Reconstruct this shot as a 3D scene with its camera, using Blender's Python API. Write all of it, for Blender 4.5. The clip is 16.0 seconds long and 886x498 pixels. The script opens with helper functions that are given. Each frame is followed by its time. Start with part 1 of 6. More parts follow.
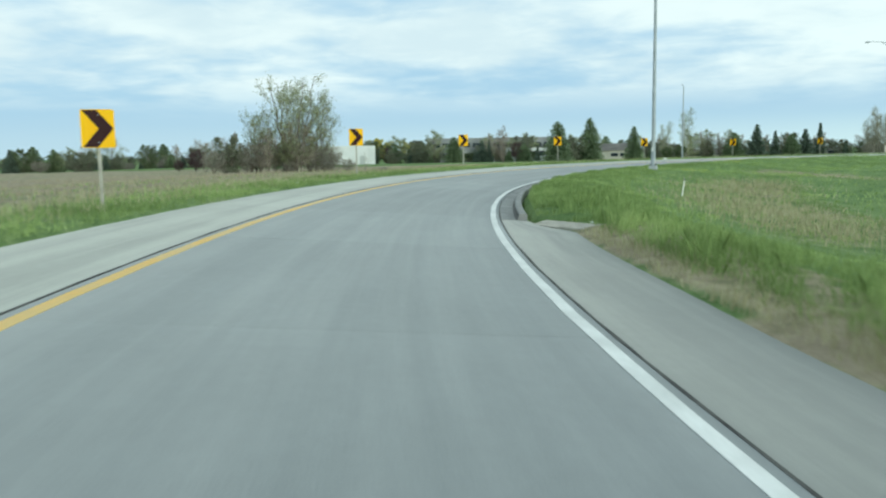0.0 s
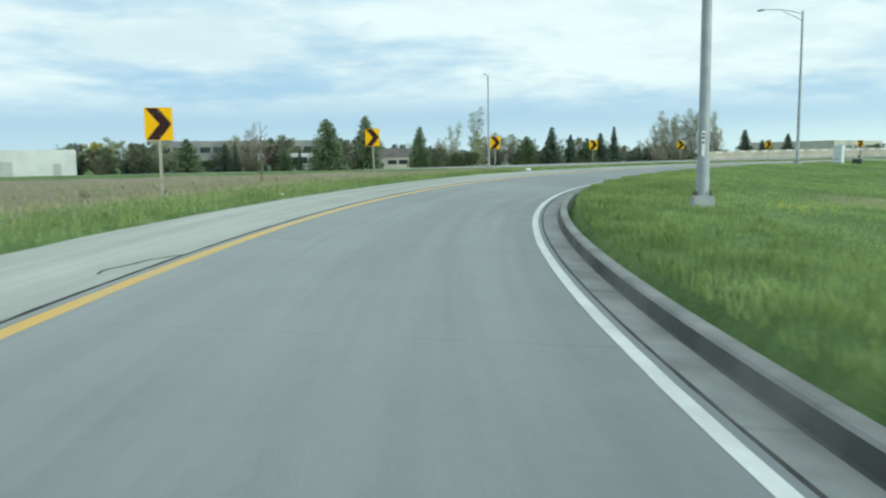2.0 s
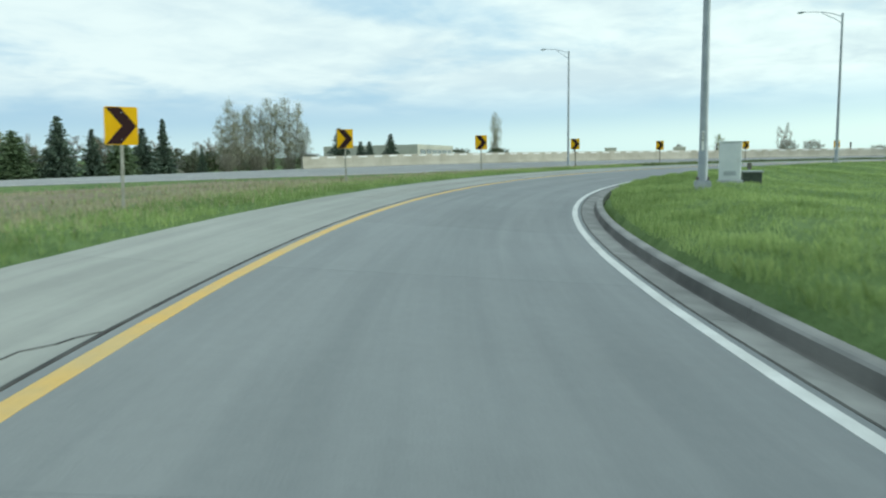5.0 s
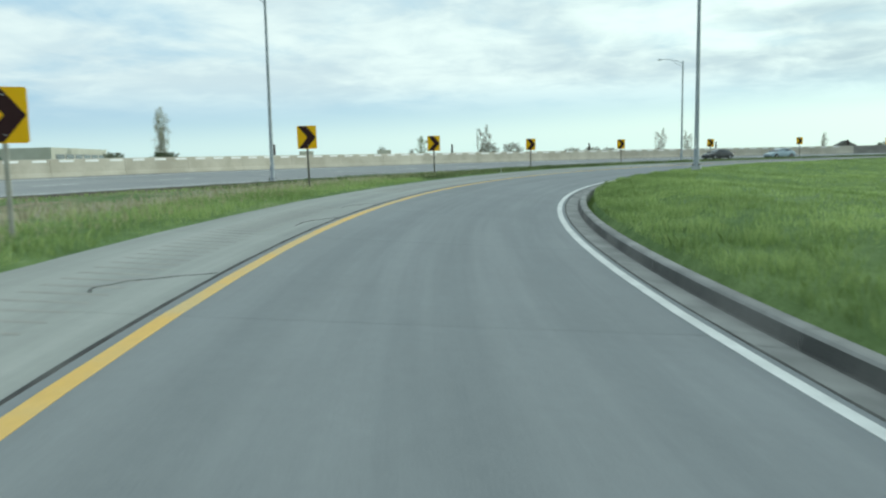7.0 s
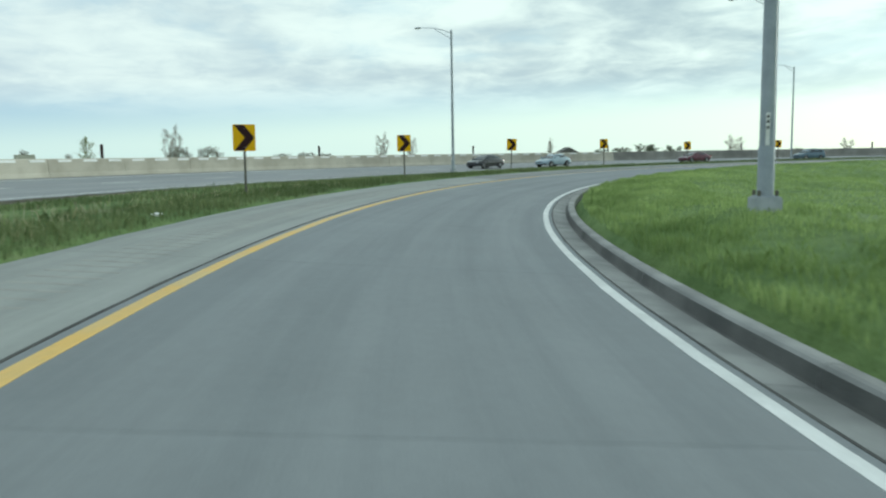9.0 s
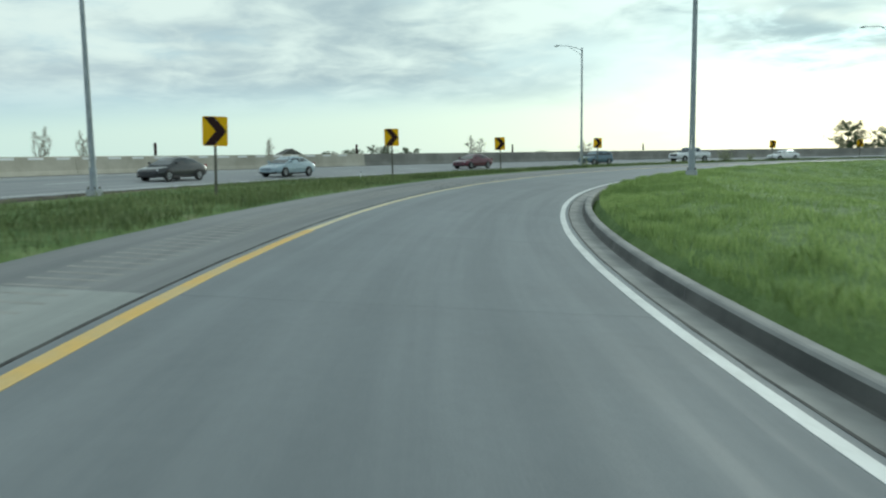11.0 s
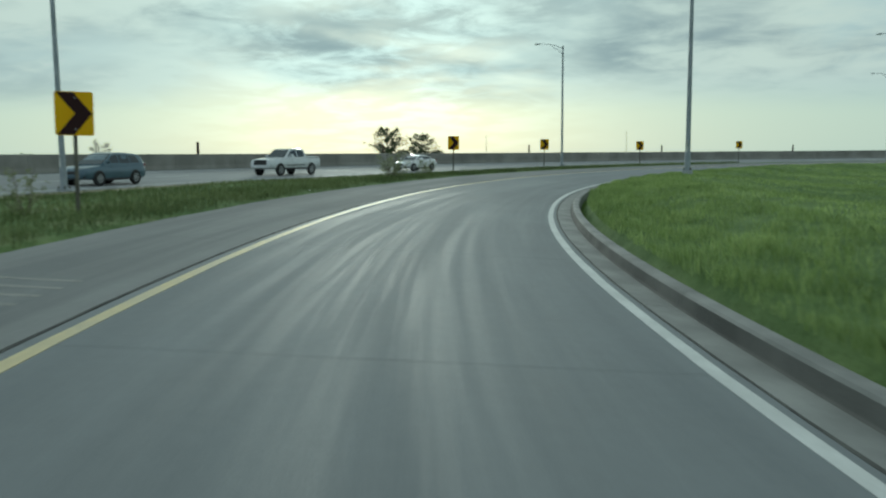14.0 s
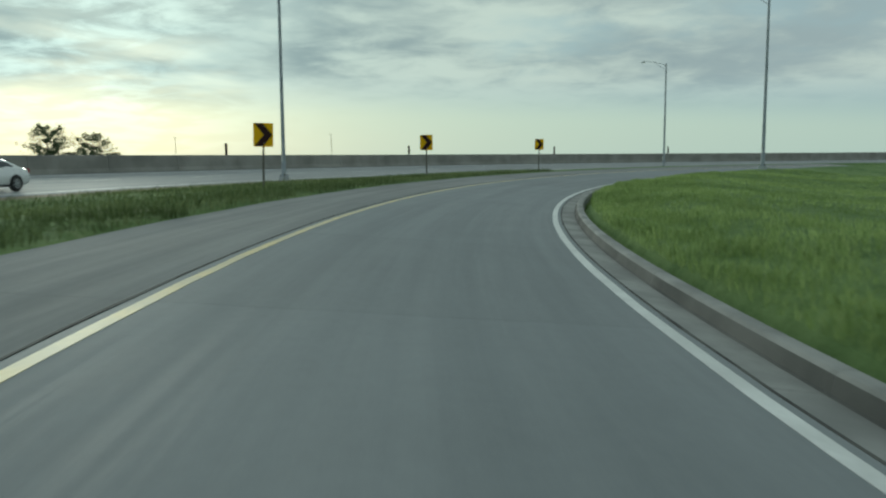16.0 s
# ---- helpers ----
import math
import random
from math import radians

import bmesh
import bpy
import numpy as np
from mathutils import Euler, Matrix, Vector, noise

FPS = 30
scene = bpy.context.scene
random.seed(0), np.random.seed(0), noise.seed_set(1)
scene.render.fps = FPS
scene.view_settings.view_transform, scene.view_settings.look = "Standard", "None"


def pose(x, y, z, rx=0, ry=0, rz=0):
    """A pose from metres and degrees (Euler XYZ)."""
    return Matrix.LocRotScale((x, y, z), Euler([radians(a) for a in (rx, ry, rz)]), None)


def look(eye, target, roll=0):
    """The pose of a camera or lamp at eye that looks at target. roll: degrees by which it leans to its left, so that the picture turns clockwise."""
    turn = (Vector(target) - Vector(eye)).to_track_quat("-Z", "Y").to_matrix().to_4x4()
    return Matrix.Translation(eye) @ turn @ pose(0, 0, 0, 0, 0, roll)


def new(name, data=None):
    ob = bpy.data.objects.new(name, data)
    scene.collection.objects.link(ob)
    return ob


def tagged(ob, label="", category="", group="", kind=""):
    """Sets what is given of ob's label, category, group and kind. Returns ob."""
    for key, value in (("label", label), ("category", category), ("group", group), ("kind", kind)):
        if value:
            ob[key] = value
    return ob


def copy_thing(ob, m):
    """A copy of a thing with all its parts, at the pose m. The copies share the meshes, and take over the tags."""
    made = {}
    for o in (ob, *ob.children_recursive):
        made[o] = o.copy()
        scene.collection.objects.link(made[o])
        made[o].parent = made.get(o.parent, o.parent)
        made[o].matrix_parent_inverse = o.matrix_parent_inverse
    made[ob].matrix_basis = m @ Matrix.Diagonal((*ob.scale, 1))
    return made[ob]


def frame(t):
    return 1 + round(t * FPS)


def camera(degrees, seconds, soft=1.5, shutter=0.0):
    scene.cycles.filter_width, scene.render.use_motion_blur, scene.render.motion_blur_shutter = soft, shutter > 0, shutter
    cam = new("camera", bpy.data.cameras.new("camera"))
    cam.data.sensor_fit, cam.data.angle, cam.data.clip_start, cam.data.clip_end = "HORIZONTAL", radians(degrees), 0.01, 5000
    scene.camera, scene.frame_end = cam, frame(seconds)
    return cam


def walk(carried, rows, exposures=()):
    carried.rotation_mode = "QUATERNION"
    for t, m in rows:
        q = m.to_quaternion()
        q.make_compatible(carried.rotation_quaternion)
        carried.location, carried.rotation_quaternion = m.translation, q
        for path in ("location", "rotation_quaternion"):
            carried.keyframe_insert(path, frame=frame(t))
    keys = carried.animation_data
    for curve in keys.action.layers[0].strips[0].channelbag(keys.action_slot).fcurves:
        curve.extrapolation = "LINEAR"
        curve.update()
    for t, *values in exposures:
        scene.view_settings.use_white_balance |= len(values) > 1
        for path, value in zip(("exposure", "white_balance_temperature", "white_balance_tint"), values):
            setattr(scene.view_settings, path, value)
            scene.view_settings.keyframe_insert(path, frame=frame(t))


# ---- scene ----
cam = camera(58.46, 16.0, soft=2.2, shutter=0.15)
PATH = [
    (0, (-1.364, -7.396, 1.515), (-0.544, 12.441, -0.894), -0.91),
    (0.5, (-1.503, 2.055, 1.500), (0.686, 21.795, -0.848), -0.89),
    (1, (-1.011, 11.233, 1.496), (2.645, 30.750, -0.891), -0.74),
    (1.5, (0.297, 20.244, 1.495), (5.553, 39.395, -0.874), -0.76),
    (2, (2.290, 29.083, 1.500), (9.187, 47.711, -0.832), -0.81),
    (2.5, (5.179, 37.558, 1.512), (13.704, 55.497, -0.841), -0.77),
    (3, (8.706, 45.740, 1.513), (18.844, 62.827, -0.784), -0.62),
    (3.5, (12.929, 53.437, 1.522), (24.624, 69.496, -0.789), -0.50),
    (4, (17.758, 60.561, 1.552), (30.924, 75.435, -0.771), -0.70),
    (4.5, (23.099, 67.113, 1.544), (37.598, 80.686, -0.806), -0.73),
    (5, (29.055, 73.064, 1.554), (44.757, 85.227, -0.796), -0.76),
    (5.5, (35.497, 78.463, 1.562), (52.273, 89.095, -0.788), -0.80),
    (6, (42.413, 83.205, 1.568), (60.135, 92.171, -0.783), -0.88),
    (6.5, (49.769, 87.254, 1.571), (68.297, 94.408, -0.780), -1.06),
    (7, (57.575, 90.492, 1.567), (76.748, 95.672, -0.791), -1.09),
    (7.5, (65.707, 93.063, 1.561), (85.290, 96.362, -0.809), -0.82),
    (8, (73.988, 94.757, 1.553), (93.800, 96.171, -0.788), -0.85),
    (8.5, (82.299, 95.731, 1.547), (102.159, 95.382, -0.789), -0.83),
    (9, (90.451, 95.957, 1.540), (110.204, 93.849, -0.779), -0.94),
    (9.5, (98.711, 95.439, 1.537), (118.202, 91.623, -0.814), -0.77),
    (10, (106.970, 94.198, 1.536), (126.052, 88.690, -0.815), -0.76),
    (10.5, (115.149, 92.153, 1.537), (133.660, 84.955, -0.813), -0.77),
    (11, (123.144, 89.374, 1.540), (140.911, 80.495, -0.811), -0.81),
    (11.5, (130.821, 85.820, 1.543), (147.646, 75.266, -0.804), -0.89),
    (12, (138.145, 81.526, 1.539), (153.826, 69.342, -0.844), -0.77),
    (12.5, (145.052, 76.516, 1.523), (159.526, 62.915, -0.829), -0.65),
    (13, (151.518, 70.839, 1.537), (164.661, 55.950, -0.826), -0.79),
    (13.5, (157.383, 64.618, 1.533), (169.075, 48.569, -0.861), -0.65),
    (14, (162.665, 57.841, 1.528), (172.802, 40.760, -0.817), -0.46),
    (14.5, (167.410, 50.482, 1.535), (175.900, 32.531, -0.851), -0.50),
    (15, (171.424, 42.659, 1.526), (178.195, 23.989, -0.836), -0.42),
    (15.5, (174.754, 34.464, 1.535), (179.755, 15.240, -0.795), -0.34),
    (16, (177.273, 25.954, 1.534), (180.468, 6.346, -0.778), -0.38),
]
EXPOSURES = [(0, 0.20, 6050, -4), (4, 0.18, 6050, -4), (7, 0.09, 6050, -4), (9, 0.00, 6050, -4), (11.5, -0.26, 6050, -5), (12.5, -0.45, 6000, -8), (14.5, -0.74, 6000, -9), (16, -0.72, 6200, -8)]
walk(cam, [(t, look(eye, target, roll)) for t, eye, target, roll in PATH], EXPOSURES)

# ---------------------------------------------------------------- sky and sun
SUN_DIR = Vector((0.566, -0.808, 0.165)).normalized()


def node(tree, kind, **sockets):
    n = tree.nodes.new(kind)
    for key, value in sockets.items():
        key = int(key[1:]) if key[0] == "i" and key[1:].isdigit() else key
        if hasattr(value, "is_output"):
            tree.links.new(value, n.inputs[key])
        else:
            n.inputs[key].default_value = value
    return n


def calc(tree, op, a, b=0.0, clamp=False):
    n = tree.nodes.new("ShaderNodeMath")
    n.operation, n.use_clamp = op, clamp
    for i, v in enumerate((a, b)):
        if hasattr(v, "is_output"):
            tree.links.new(v, n.inputs[i])
        else:
            n.inputs[i].default_value = v
    return n.outputs[0]


def blend(tree, fac, a, b, mode="MIX"):
    n = tree.nodes.new("ShaderNodeMix")
    n.data_type, n.blend_type = "RGBA", mode
    for i, v in ((0, fac), (6, a), (7, b)):
        if hasattr(v, "is_output"):
            tree.links.new(v, n.inputs[i])
        elif i == 0:
            n.inputs[0].default_value = v
        else:
            n.inputs[i].default_value = (*v, 1)
    return n.outputs[2]


def span(tree, value, lo, hi):
    """0 below lo, 1 above hi, smooth between."""
    n = tree.nodes.new("ShaderNodeMapRange")
    n.interpolation_type = "SMOOTHSTEP"
    tree.links.new(value, n.inputs[0])
    n.inputs[1].default_value, n.inputs[2].default_value = lo, hi
    return n.outputs[0]


def noise_of(tree, vector, scale, detail=4.0, rough=0.55, distortion=0.0):
    n = node(tree, "ShaderNodeTexNoise", Vector=vector, Scale=scale, Detail=detail, Roughness=rough, Distortion=distortion)
    return n.outputs[0]


def make_sky():
    world = bpy.data.worlds.new("world")
    scene.world = world
    world.use_nodes = True
    t = world.node_tree
    back = t.nodes["Background"]
    clear = t.nodes.new("ShaderNodeTexSky")
    clear.sky_type, clear.sun_disc = "NISHITA", False
    clear.sun_elevation, clear.sun_rotation = math.asin(SUN_DIR.z), math.atan2(SUN_DIR.x, SUN_DIR.y)
    clear.air_density, clear.dust_density, clear.ozone_density = 1.0, 1.5, 1.5
    way = t.nodes.new("ShaderNodeTexCoord").outputs["Generated"]
    sep = node(t, "ShaderNodeSeparateXYZ", i0=way)
    up = sep.outputs[2]
    low = calc(t, "ADD", calc(t, "MAXIMUM", up, 0.0), 0.16)
    flat = node(t, "ShaderNodeCombineXYZ", i0=calc(t, "DIVIDE", sep.outputs[0], low), i1=calc(t, "DIVIDE", sep.outputs[1], low), i2=3.7).outputs[0]
    dot = t.nodes.new("ShaderNodeVectorMath")
    dot.operation = "DOT_PRODUCT"
    t.links.new(way, dot.inputs[0])
    dot.inputs[1].default_value = SUN_DIR
    near_sun = calc(t, "ADD", calc(t, "MULTIPLY", dot.outputs["Value"], 0.5), 0.5, True)
    # clear air between the clouds: blue away from the sun, pale yellow towards it
    warm = calc(t, "POWER", near_sun, 2.2)
    air = blend(t, warm, (0.42, 0.58, 0.76), (0.74, 0.92, 0.98))
    rim = blend(t, calc(t, "POWER", near_sun, 0.9), (0.53, 0.67, 0.79), (0.95, 1.09, 0.98))
    sunward = calc(t, "POWER", near_sun, 3.0)
    band = calc(t, "SUBTRACT", up, calc(t, "MULTIPLY", sunward, 0.05))
    air = blend(t, span(t, band, 0.0, 0.055), rim, air)
    air = blend(t, 0.12, air, blend(t, 1.0, clear.outputs[0], (0.12, 0.12, 0.12), "MULTIPLY"))
    # cloud sheet, broken, with darker undersides
    big = noise_of(t, flat, 0.95, 4.0, 0.52, 0.25)
    small = noise_of(t, flat, 3.4, 7.0, 0.58, 0.35)
    cover = span(t, calc(t, "ADD", calc(t, "MULTIPLY", big, 0.78), calc(t, "MULTIPLY", small, 0.22)), 0.33, 0.54)
    cover = calc(t, "MULTIPLY", cover, span(t, calc(t, "SUBTRACT", up, calc(t, "MULTIPLY", sunward, 0.012)), 0.035, 0.095))
    shade = span(t, calc(t, "ADD", calc(t, "MULTIPLY", small, 0.36), calc(t, "MULTIPLY", noise_of(t, flat, 0.8, 4.0, 0.55, 0.2), 0.64)), 0.39, 0.61)
    lit = blend(t, warm, (0.80, 0.84, 0.85), (1.0, 1.07, 1.0))
    dark = blend(t, calc(t, "POWER", near_sun, 5.0), (0.66, 0.73, 0.78), (0.44, 0.53, 0.57))
    cloud = blend(t, shade, dark, lit)
    whole = blend(t, cover, air, cloud)
    glow = calc(t, "ADD", calc(t, "MULTIPLY", calc(t, "POWER", near_sun, 30.0), 0.15), calc(t, "MULTIPLY", calc(t, "MULTIPLY", calc(t, "POWER", near_sun, 120.0), 0.5), span(t, small, 0.38, 0.62)))
    whole = blend(t, 1.0, whole, blend(t, glow, (0, 0, 0), (0.80, 0.98, 0.94)), "ADD")
    t.links.new(whole, back.inputs[0])
    back.inputs[1].default_value = 1.0


make_sky()
lamp = bpy.data.lights.new("sun", "SUN")
lamp.energy, lamp.angle, lamp.color = 1.55, radians(10), (1.0, 0.955, 0.86)
sun = new("sun", lamp)
sun.matrix_world = look(SUN_DIR * 200, (0, 0, 0))

# ---------------------------------------------------------------- materials


def paint(name, a, b, scale=2.0, fine=30.0, rough=0.8, bump=0.15, metal=0.0, vary=0.0, island=0.0, spread=0.25, depth=0.02, coat=0.0, gloss=0.5):
    """A surface whose colour wanders between a and b at a coarse scale, with grain and relief at a fine one."""
    m = bpy.data.materials.new(name)
    m.use_nodes = True
    t = m.node_tree
    p = t.nodes["Principled BSDF"]
    at = t.nodes.new("ShaderNodeTexCoord").outputs["Object"]
    coarse = span(t, noise_of(t, at, scale, 5.0), 0.32, 0.68)
    grain = noise_of(t, at, fine, 3.0, 0.6)
    col = blend(t, coarse, a, b)
    gain = calc(t, "ADD", 1.0 - spread / 2, calc(t, "MULTIPLY", grain, spread))
    if vary:
        r = t.nodes.new("ShaderNodeObjectInfo").outputs["Random"]
        gain = calc(t, "MULTIPLY", gain, calc(t, "ADD", 1.0 - vary / 2, calc(t, "MULTIPLY", r, vary)))
    if island:
        r = t.nodes.new("ShaderNodeNewGeometry").outputs["Random Per Island"]
        gain = calc(t, "MULTIPLY", gain, calc(t, "ADD", 1.0 - island / 2, calc(t, "MULTIPLY", r, island)))
    g3 = node(t, "ShaderNodeCombineXYZ", i0=gain, i1=gain, i2=gain).outputs[0]
    col = blend(t, 1.0, col, g3, "MULTIPLY")
    t.links.new(col, p.inputs["Base Color"])
    t.links.new(calc(t, "ADD", rough - 0.08, calc(t, "MULTIPLY", grain, 0.16), True), p.inputs["Roughness"])
    p.inputs["Metallic"].default_value = metal
    p.inputs["Coat Weight"].default_value = coat
    p.inputs["Specular IOR Level"].default_value = gloss
    if bump:
        bn = node(t, "ShaderNodeBump", Strength=bump, Distance=depth, Height=grain)
        t.links.new(bn.outputs[0], p.inputs["Normal"])
    return m


def pavement(name, base, light, track=0.0, rough=0.75, gloss=0.3):
    """Concrete that the traffic has streaked along its length; the UVs are metres along and across."""
    m = bpy.data.materials.new(name)
    m.use_nodes = True
    t = m.node_tree
    p = t.nodes["Principled BSDF"]
    uv = t.nodes.new("ShaderNodeTexCoord").outputs["UV"]
    sep = node(t, "ShaderNodeSeparateXYZ", i0=uv)
    along = node(t, "ShaderNodeCombineXYZ", i0=calc(t, "MULTIPLY", sep.outputs[0], 0.06), i1=calc(t, "MULTIPLY", sep.outputs[1], 1.5), i2=0.0).outputs[0]
    streak = noise_of(t, along, 1.0, 5.0, 0.6, 0.15)
    rub = node(t, "ShaderNodeCombineXYZ", i0=calc(t, "MULTIPLY", sep.outputs[0], 0.09), i1=calc(t, "MULTIPLY", sep.outputs[1], 3.2), i2=8.0).outputs[0]
    polish = span(t, noise_of(t, rub, 1.0, 4.0, 0.6, 0.2), 0.36, 0.62)
    blot = noise_of(t, uv, 0.55, 5.0, 0.6)
    grain = noise_of(t, uv, 45.0, 3.0, 0.7)
    mid = noise_of(t, uv, 7.0, 4.0, 0.65)
    col = blend(t, span(t, streak, 0.35, 0.66), base, light)
    gain = calc(t, "ADD", 0.70, calc(t, "ADD", calc(t, "MULTIPLY", blot, 0.26), calc(t, "ADD", calc(t, "MULTIPLY", grain, 0.18), calc(t, "MULTIPLY", mid, 0.16))))
    r = t.nodes.new("ShaderNodeObjectInfo").outputs["Random"]
    gain = calc(t, "MULTIPLY", gain, calc(t, "ADD", 0.96, calc(t, "MULTIPLY", r, 0.08)))
    g3 = node(t, "ShaderNodeCombineXYZ", i0=gain, i1=gain, i2=gain).outputs[0]
    t.links.new(blend(t, 1.0, col, g3, "MULTIPLY"), p.inputs["Base Color"])
    t.links.new(calc(t, "ADD", rough - 0.12, calc(t, "ADD", calc(t, "MULTIPLY", polish, track), calc(t, "MULTIPLY", blot, 0.12)), True), p.inputs["Roughness"])
    p.inputs["Specular IOR Level"].default_value = gloss
    p.inputs["Diffuse Roughness"].default_value = 0.9
    bn = node(t, "ShaderNodeBump", Strength=0.35, Distance=0.01, Height=calc(t, "ADD", grain, calc(t, "MULTIPLY", mid, 0.6)))
    t.links.new(bn.outputs[0], p.inputs["Normal"])
    return m


def soil():
    """Turf, with dry and bare areas by the mesh's own 'dry' value."""
    m = bpy.data.materials.new("turf")
    m.use_nodes = True
    t = m.node_tree
    p = t.nodes["Principled BSDF"]
    at = t.nodes.new("ShaderNodeTexCoord").outputs["Object"]
    dry = t.nodes.new("ShaderNodeAttribute")
    dry.attribute_name = "dry"
    n1, n2, n3 = noise_of(t, at, 0.22, 6.0, 0.62), noise_of(t, at, 1.7, 5.0, 0.65), noise_of(t, at, 16.0, 4.0, 0.7)
    green = blend(t, span(t, n2, 0.3, 0.7), (0.135, 0.205, 0.072), (0.210, 0.295, 0.115))
    straw = blend(t, span(t, n2, 0.35, 0.65), (0.26, 0.225, 0.15), (0.39, 0.35, 0.235))
    straw = blend(t, span(t, n1, 0.45, 0.62), straw, (0.29, 0.245, 0.185))
    amount = span(t, calc(t, "ADD", dry.outputs["Fac"], calc(t, "MULTIPLY", calc(t, "SUBTRACT", calc(t, "ADD", calc(t, "MULTIPLY", n1, 0.6), calc(t, "MULTIPLY", n2, 0.4)), 0.5), 1.7)), 0.35, 0.75)
    green = blend(t, span(t, n1, 0.4, 0.6), blend(t, 1.0, green, (0.74, 0.80, 0.78), "MULTIPLY"), green)
    col = blend(t, amount, green, straw)
    gain = calc(t, "ADD", 0.6, calc(t, "MULTIPLY", n3, 0.8))
    g3 = node(t, "ShaderNodeCombineXYZ", i0=gain, i1=gain, i2=gain).outputs[0]
    t.links.new(blend(t, 1.0, col, g3, "MULTIPLY"), p.inputs["Base Color"])
    p.inputs["Roughness"].default_value = 0.95
    p.inputs["Specular IOR Level"].default_value = 0.15
    bn = node(t, "ShaderNodeBump", Strength=0.8, Distance=0.08, Height=calc(t, "ADD", n3, n2))
    t.links.new(bn.outputs[0], p.inputs["Normal"])
    return m


def leafy(name, a, b, through_light=0.35, rough=0.6, patch=0.0):
    """Leaves or blades: each island its own shade, a little light coming through."""
    m = bpy.data.materials.new(name)
    m.use_nodes = True
    t = m.node_tree
    p = t.nodes["Principled BSDF"]
    r = t.nodes.new("ShaderNodeNewGeometry").outputs["Random Per Island"]
    at = t.nodes.new("ShaderNodeTexCoord").outputs["Object"]
    mixv = calc(t, "ADD", calc(t, "MULTIPLY", r, 0.55), calc(t, "MULTIPLY", noise_of(t, at, 0.5, 4.0), 0.5), True)
    col = blend(t, span(t, mixv, 0.2, 0.85), a, b)
    if patch:
        broad = calc(t, "ADD", calc(t, "MULTIPLY", noise_of(t, at, 0.16, 3.0), 0.6), calc(t, "MULTIPLY", noise_of(t, at, 0.9, 3.0), 0.4))
        gain = calc(t, "ADD", 1.0 - patch / 2, calc(t, "MULTIPLY", span(t, broad, 0.36, 0.64), patch))
        col = blend(t, 1.0, col, node(t, "ShaderNodeCombineXYZ", i0=gain, i1=calc(t, "ADD", calc(t, "MULTIPLY", gain, 0.85), 0.15), i2=gain).outputs[0], "MULTIPLY")
    t.links.new(col, p.inputs["Base Color"])
    p.inputs["Roughness"].default_value = rough
    p.inputs["Specular IOR Level"].default_value = 0.25
    tr = t.nodes.new("ShaderNodeBsdfTranslucent")
    t.links.new(col, tr.inputs[0])
    ms = t.nodes.new("ShaderNodeMixShader")
    ms.inputs[0].default_value = through_light
    out = t.nodes["Material Output"]
    t.links.new(p.outputs[0], ms.inputs[1])
    t.links.new(tr.outputs[0], ms.inputs[2])
    t.links.new(ms.outputs[0], out.inputs[0])
    return m


def glassy(name, tint=(0.02, 0.025, 0.03), rough=0.05):
    m = bpy.data.materials.new(name)
    m.use_nodes = True
    p = m.node_tree.nodes["Principled BSDF"]
    p.inputs["Base Color"].default_value = (*tint, 1)
    p.inputs["Roughness"].default_value = rough
    p.inputs["IOR"].default_value = 1.5
    p.inputs["Coat Weight"].default_value = 0.1
    return m


TURF = soil()
LANE = pavement("lane_concrete", (0.241, 0.258, 0.267), (0.277, 0.294, 0.302), 0.14, 0.72, 0.11)
SHOULDER = pavement("shoulder_concrete", (0.312, 0.325, 0.310), (0.388, 0.400, 0.380), 0.1, 0.95, 0.15)
SHOULDER_GREY = pavement("grey_shoulder_concrete", (0.225, 0.232, 0.232), (0.300, 0.303, 0.298), 0.1, 0.9, 0.13)
HIGHWAY = pavement("highway_concrete", (0.255, 0.265, 0.27), (0.325, 0.332, 0.332), 0.2, 0.72, 0.3)
KERB = paint("kerb_concrete", (0.20, 0.203, 0.198), (0.31, 0.312, 0.302), 1.3, 40, 0.85, 0.3, vary=0.15)
BARE_SOIL = paint("bare_soil", (0.075, 0.068, 0.052), (0.145, 0.13, 0.10), 0.9, 18, 0.95, 0.8, spread=0.6, depth=0.06, gloss=0.1)
# kerb face: dirt, and the shade on it, both put into this dark colour
KERB_FACE = paint("dirty_shaded_kerb_face", (0.062, 0.064, 0.062), (0.135, 0.135, 0.128), 0.8, 35, 0.9, 0.35, vary=0.2)
APRON = pavement("apron_asphalt", (0.255, 0.263, 0.255), (0.33, 0.336, 0.32), 0.1, 0.85)
WHITE_LINE = paint("white_road_paint", (0.74, 0.75, 0.74), (0.60, 0.61, 0.60), 1.5, 22, 0.66, 0.2, spread=0.35, gloss=0.25)
YELLOW_LINE = paint("yellow_road_paint", (0.70, 0.44, 0.10), (0.60, 0.44, 0.18), 1.2, 22, 0.58, 0.2, spread=0.4, gloss=0.4)
# yellow paint with the low sun's sheen mixed into its paler colour
SHEEN_LINE = paint("sheen_yellow_paint", (0.70, 0.58, 0.30), (0.56, 0.50, 0.34), 1.2, 22, 0.58, 0.2, spread=0.4, gloss=0.4)
JOINT = paint("joint_filler", (0.12, 0.12, 0.115), (0.19, 0.19, 0.18), 3.0, 30, 0.8, 0.2)
TAR = paint("tar_seal", (0.055, 0.055, 0.055), (0.11, 0.11, 0.105), 2.0, 30, 0.85, 0.2, gloss=0.15)
GROOVE = paint("groove_dirt", (0.30, 0.295, 0.27), (0.38, 0.37, 0.34), 3.0, 30, 0.9, 0.2)
BARRIER = paint("barrier_concrete", (0.40, 0.37, 0.30), (0.52, 0.49, 0.41), 0.5, 12, 0.9, 0.2, vary=0.12)
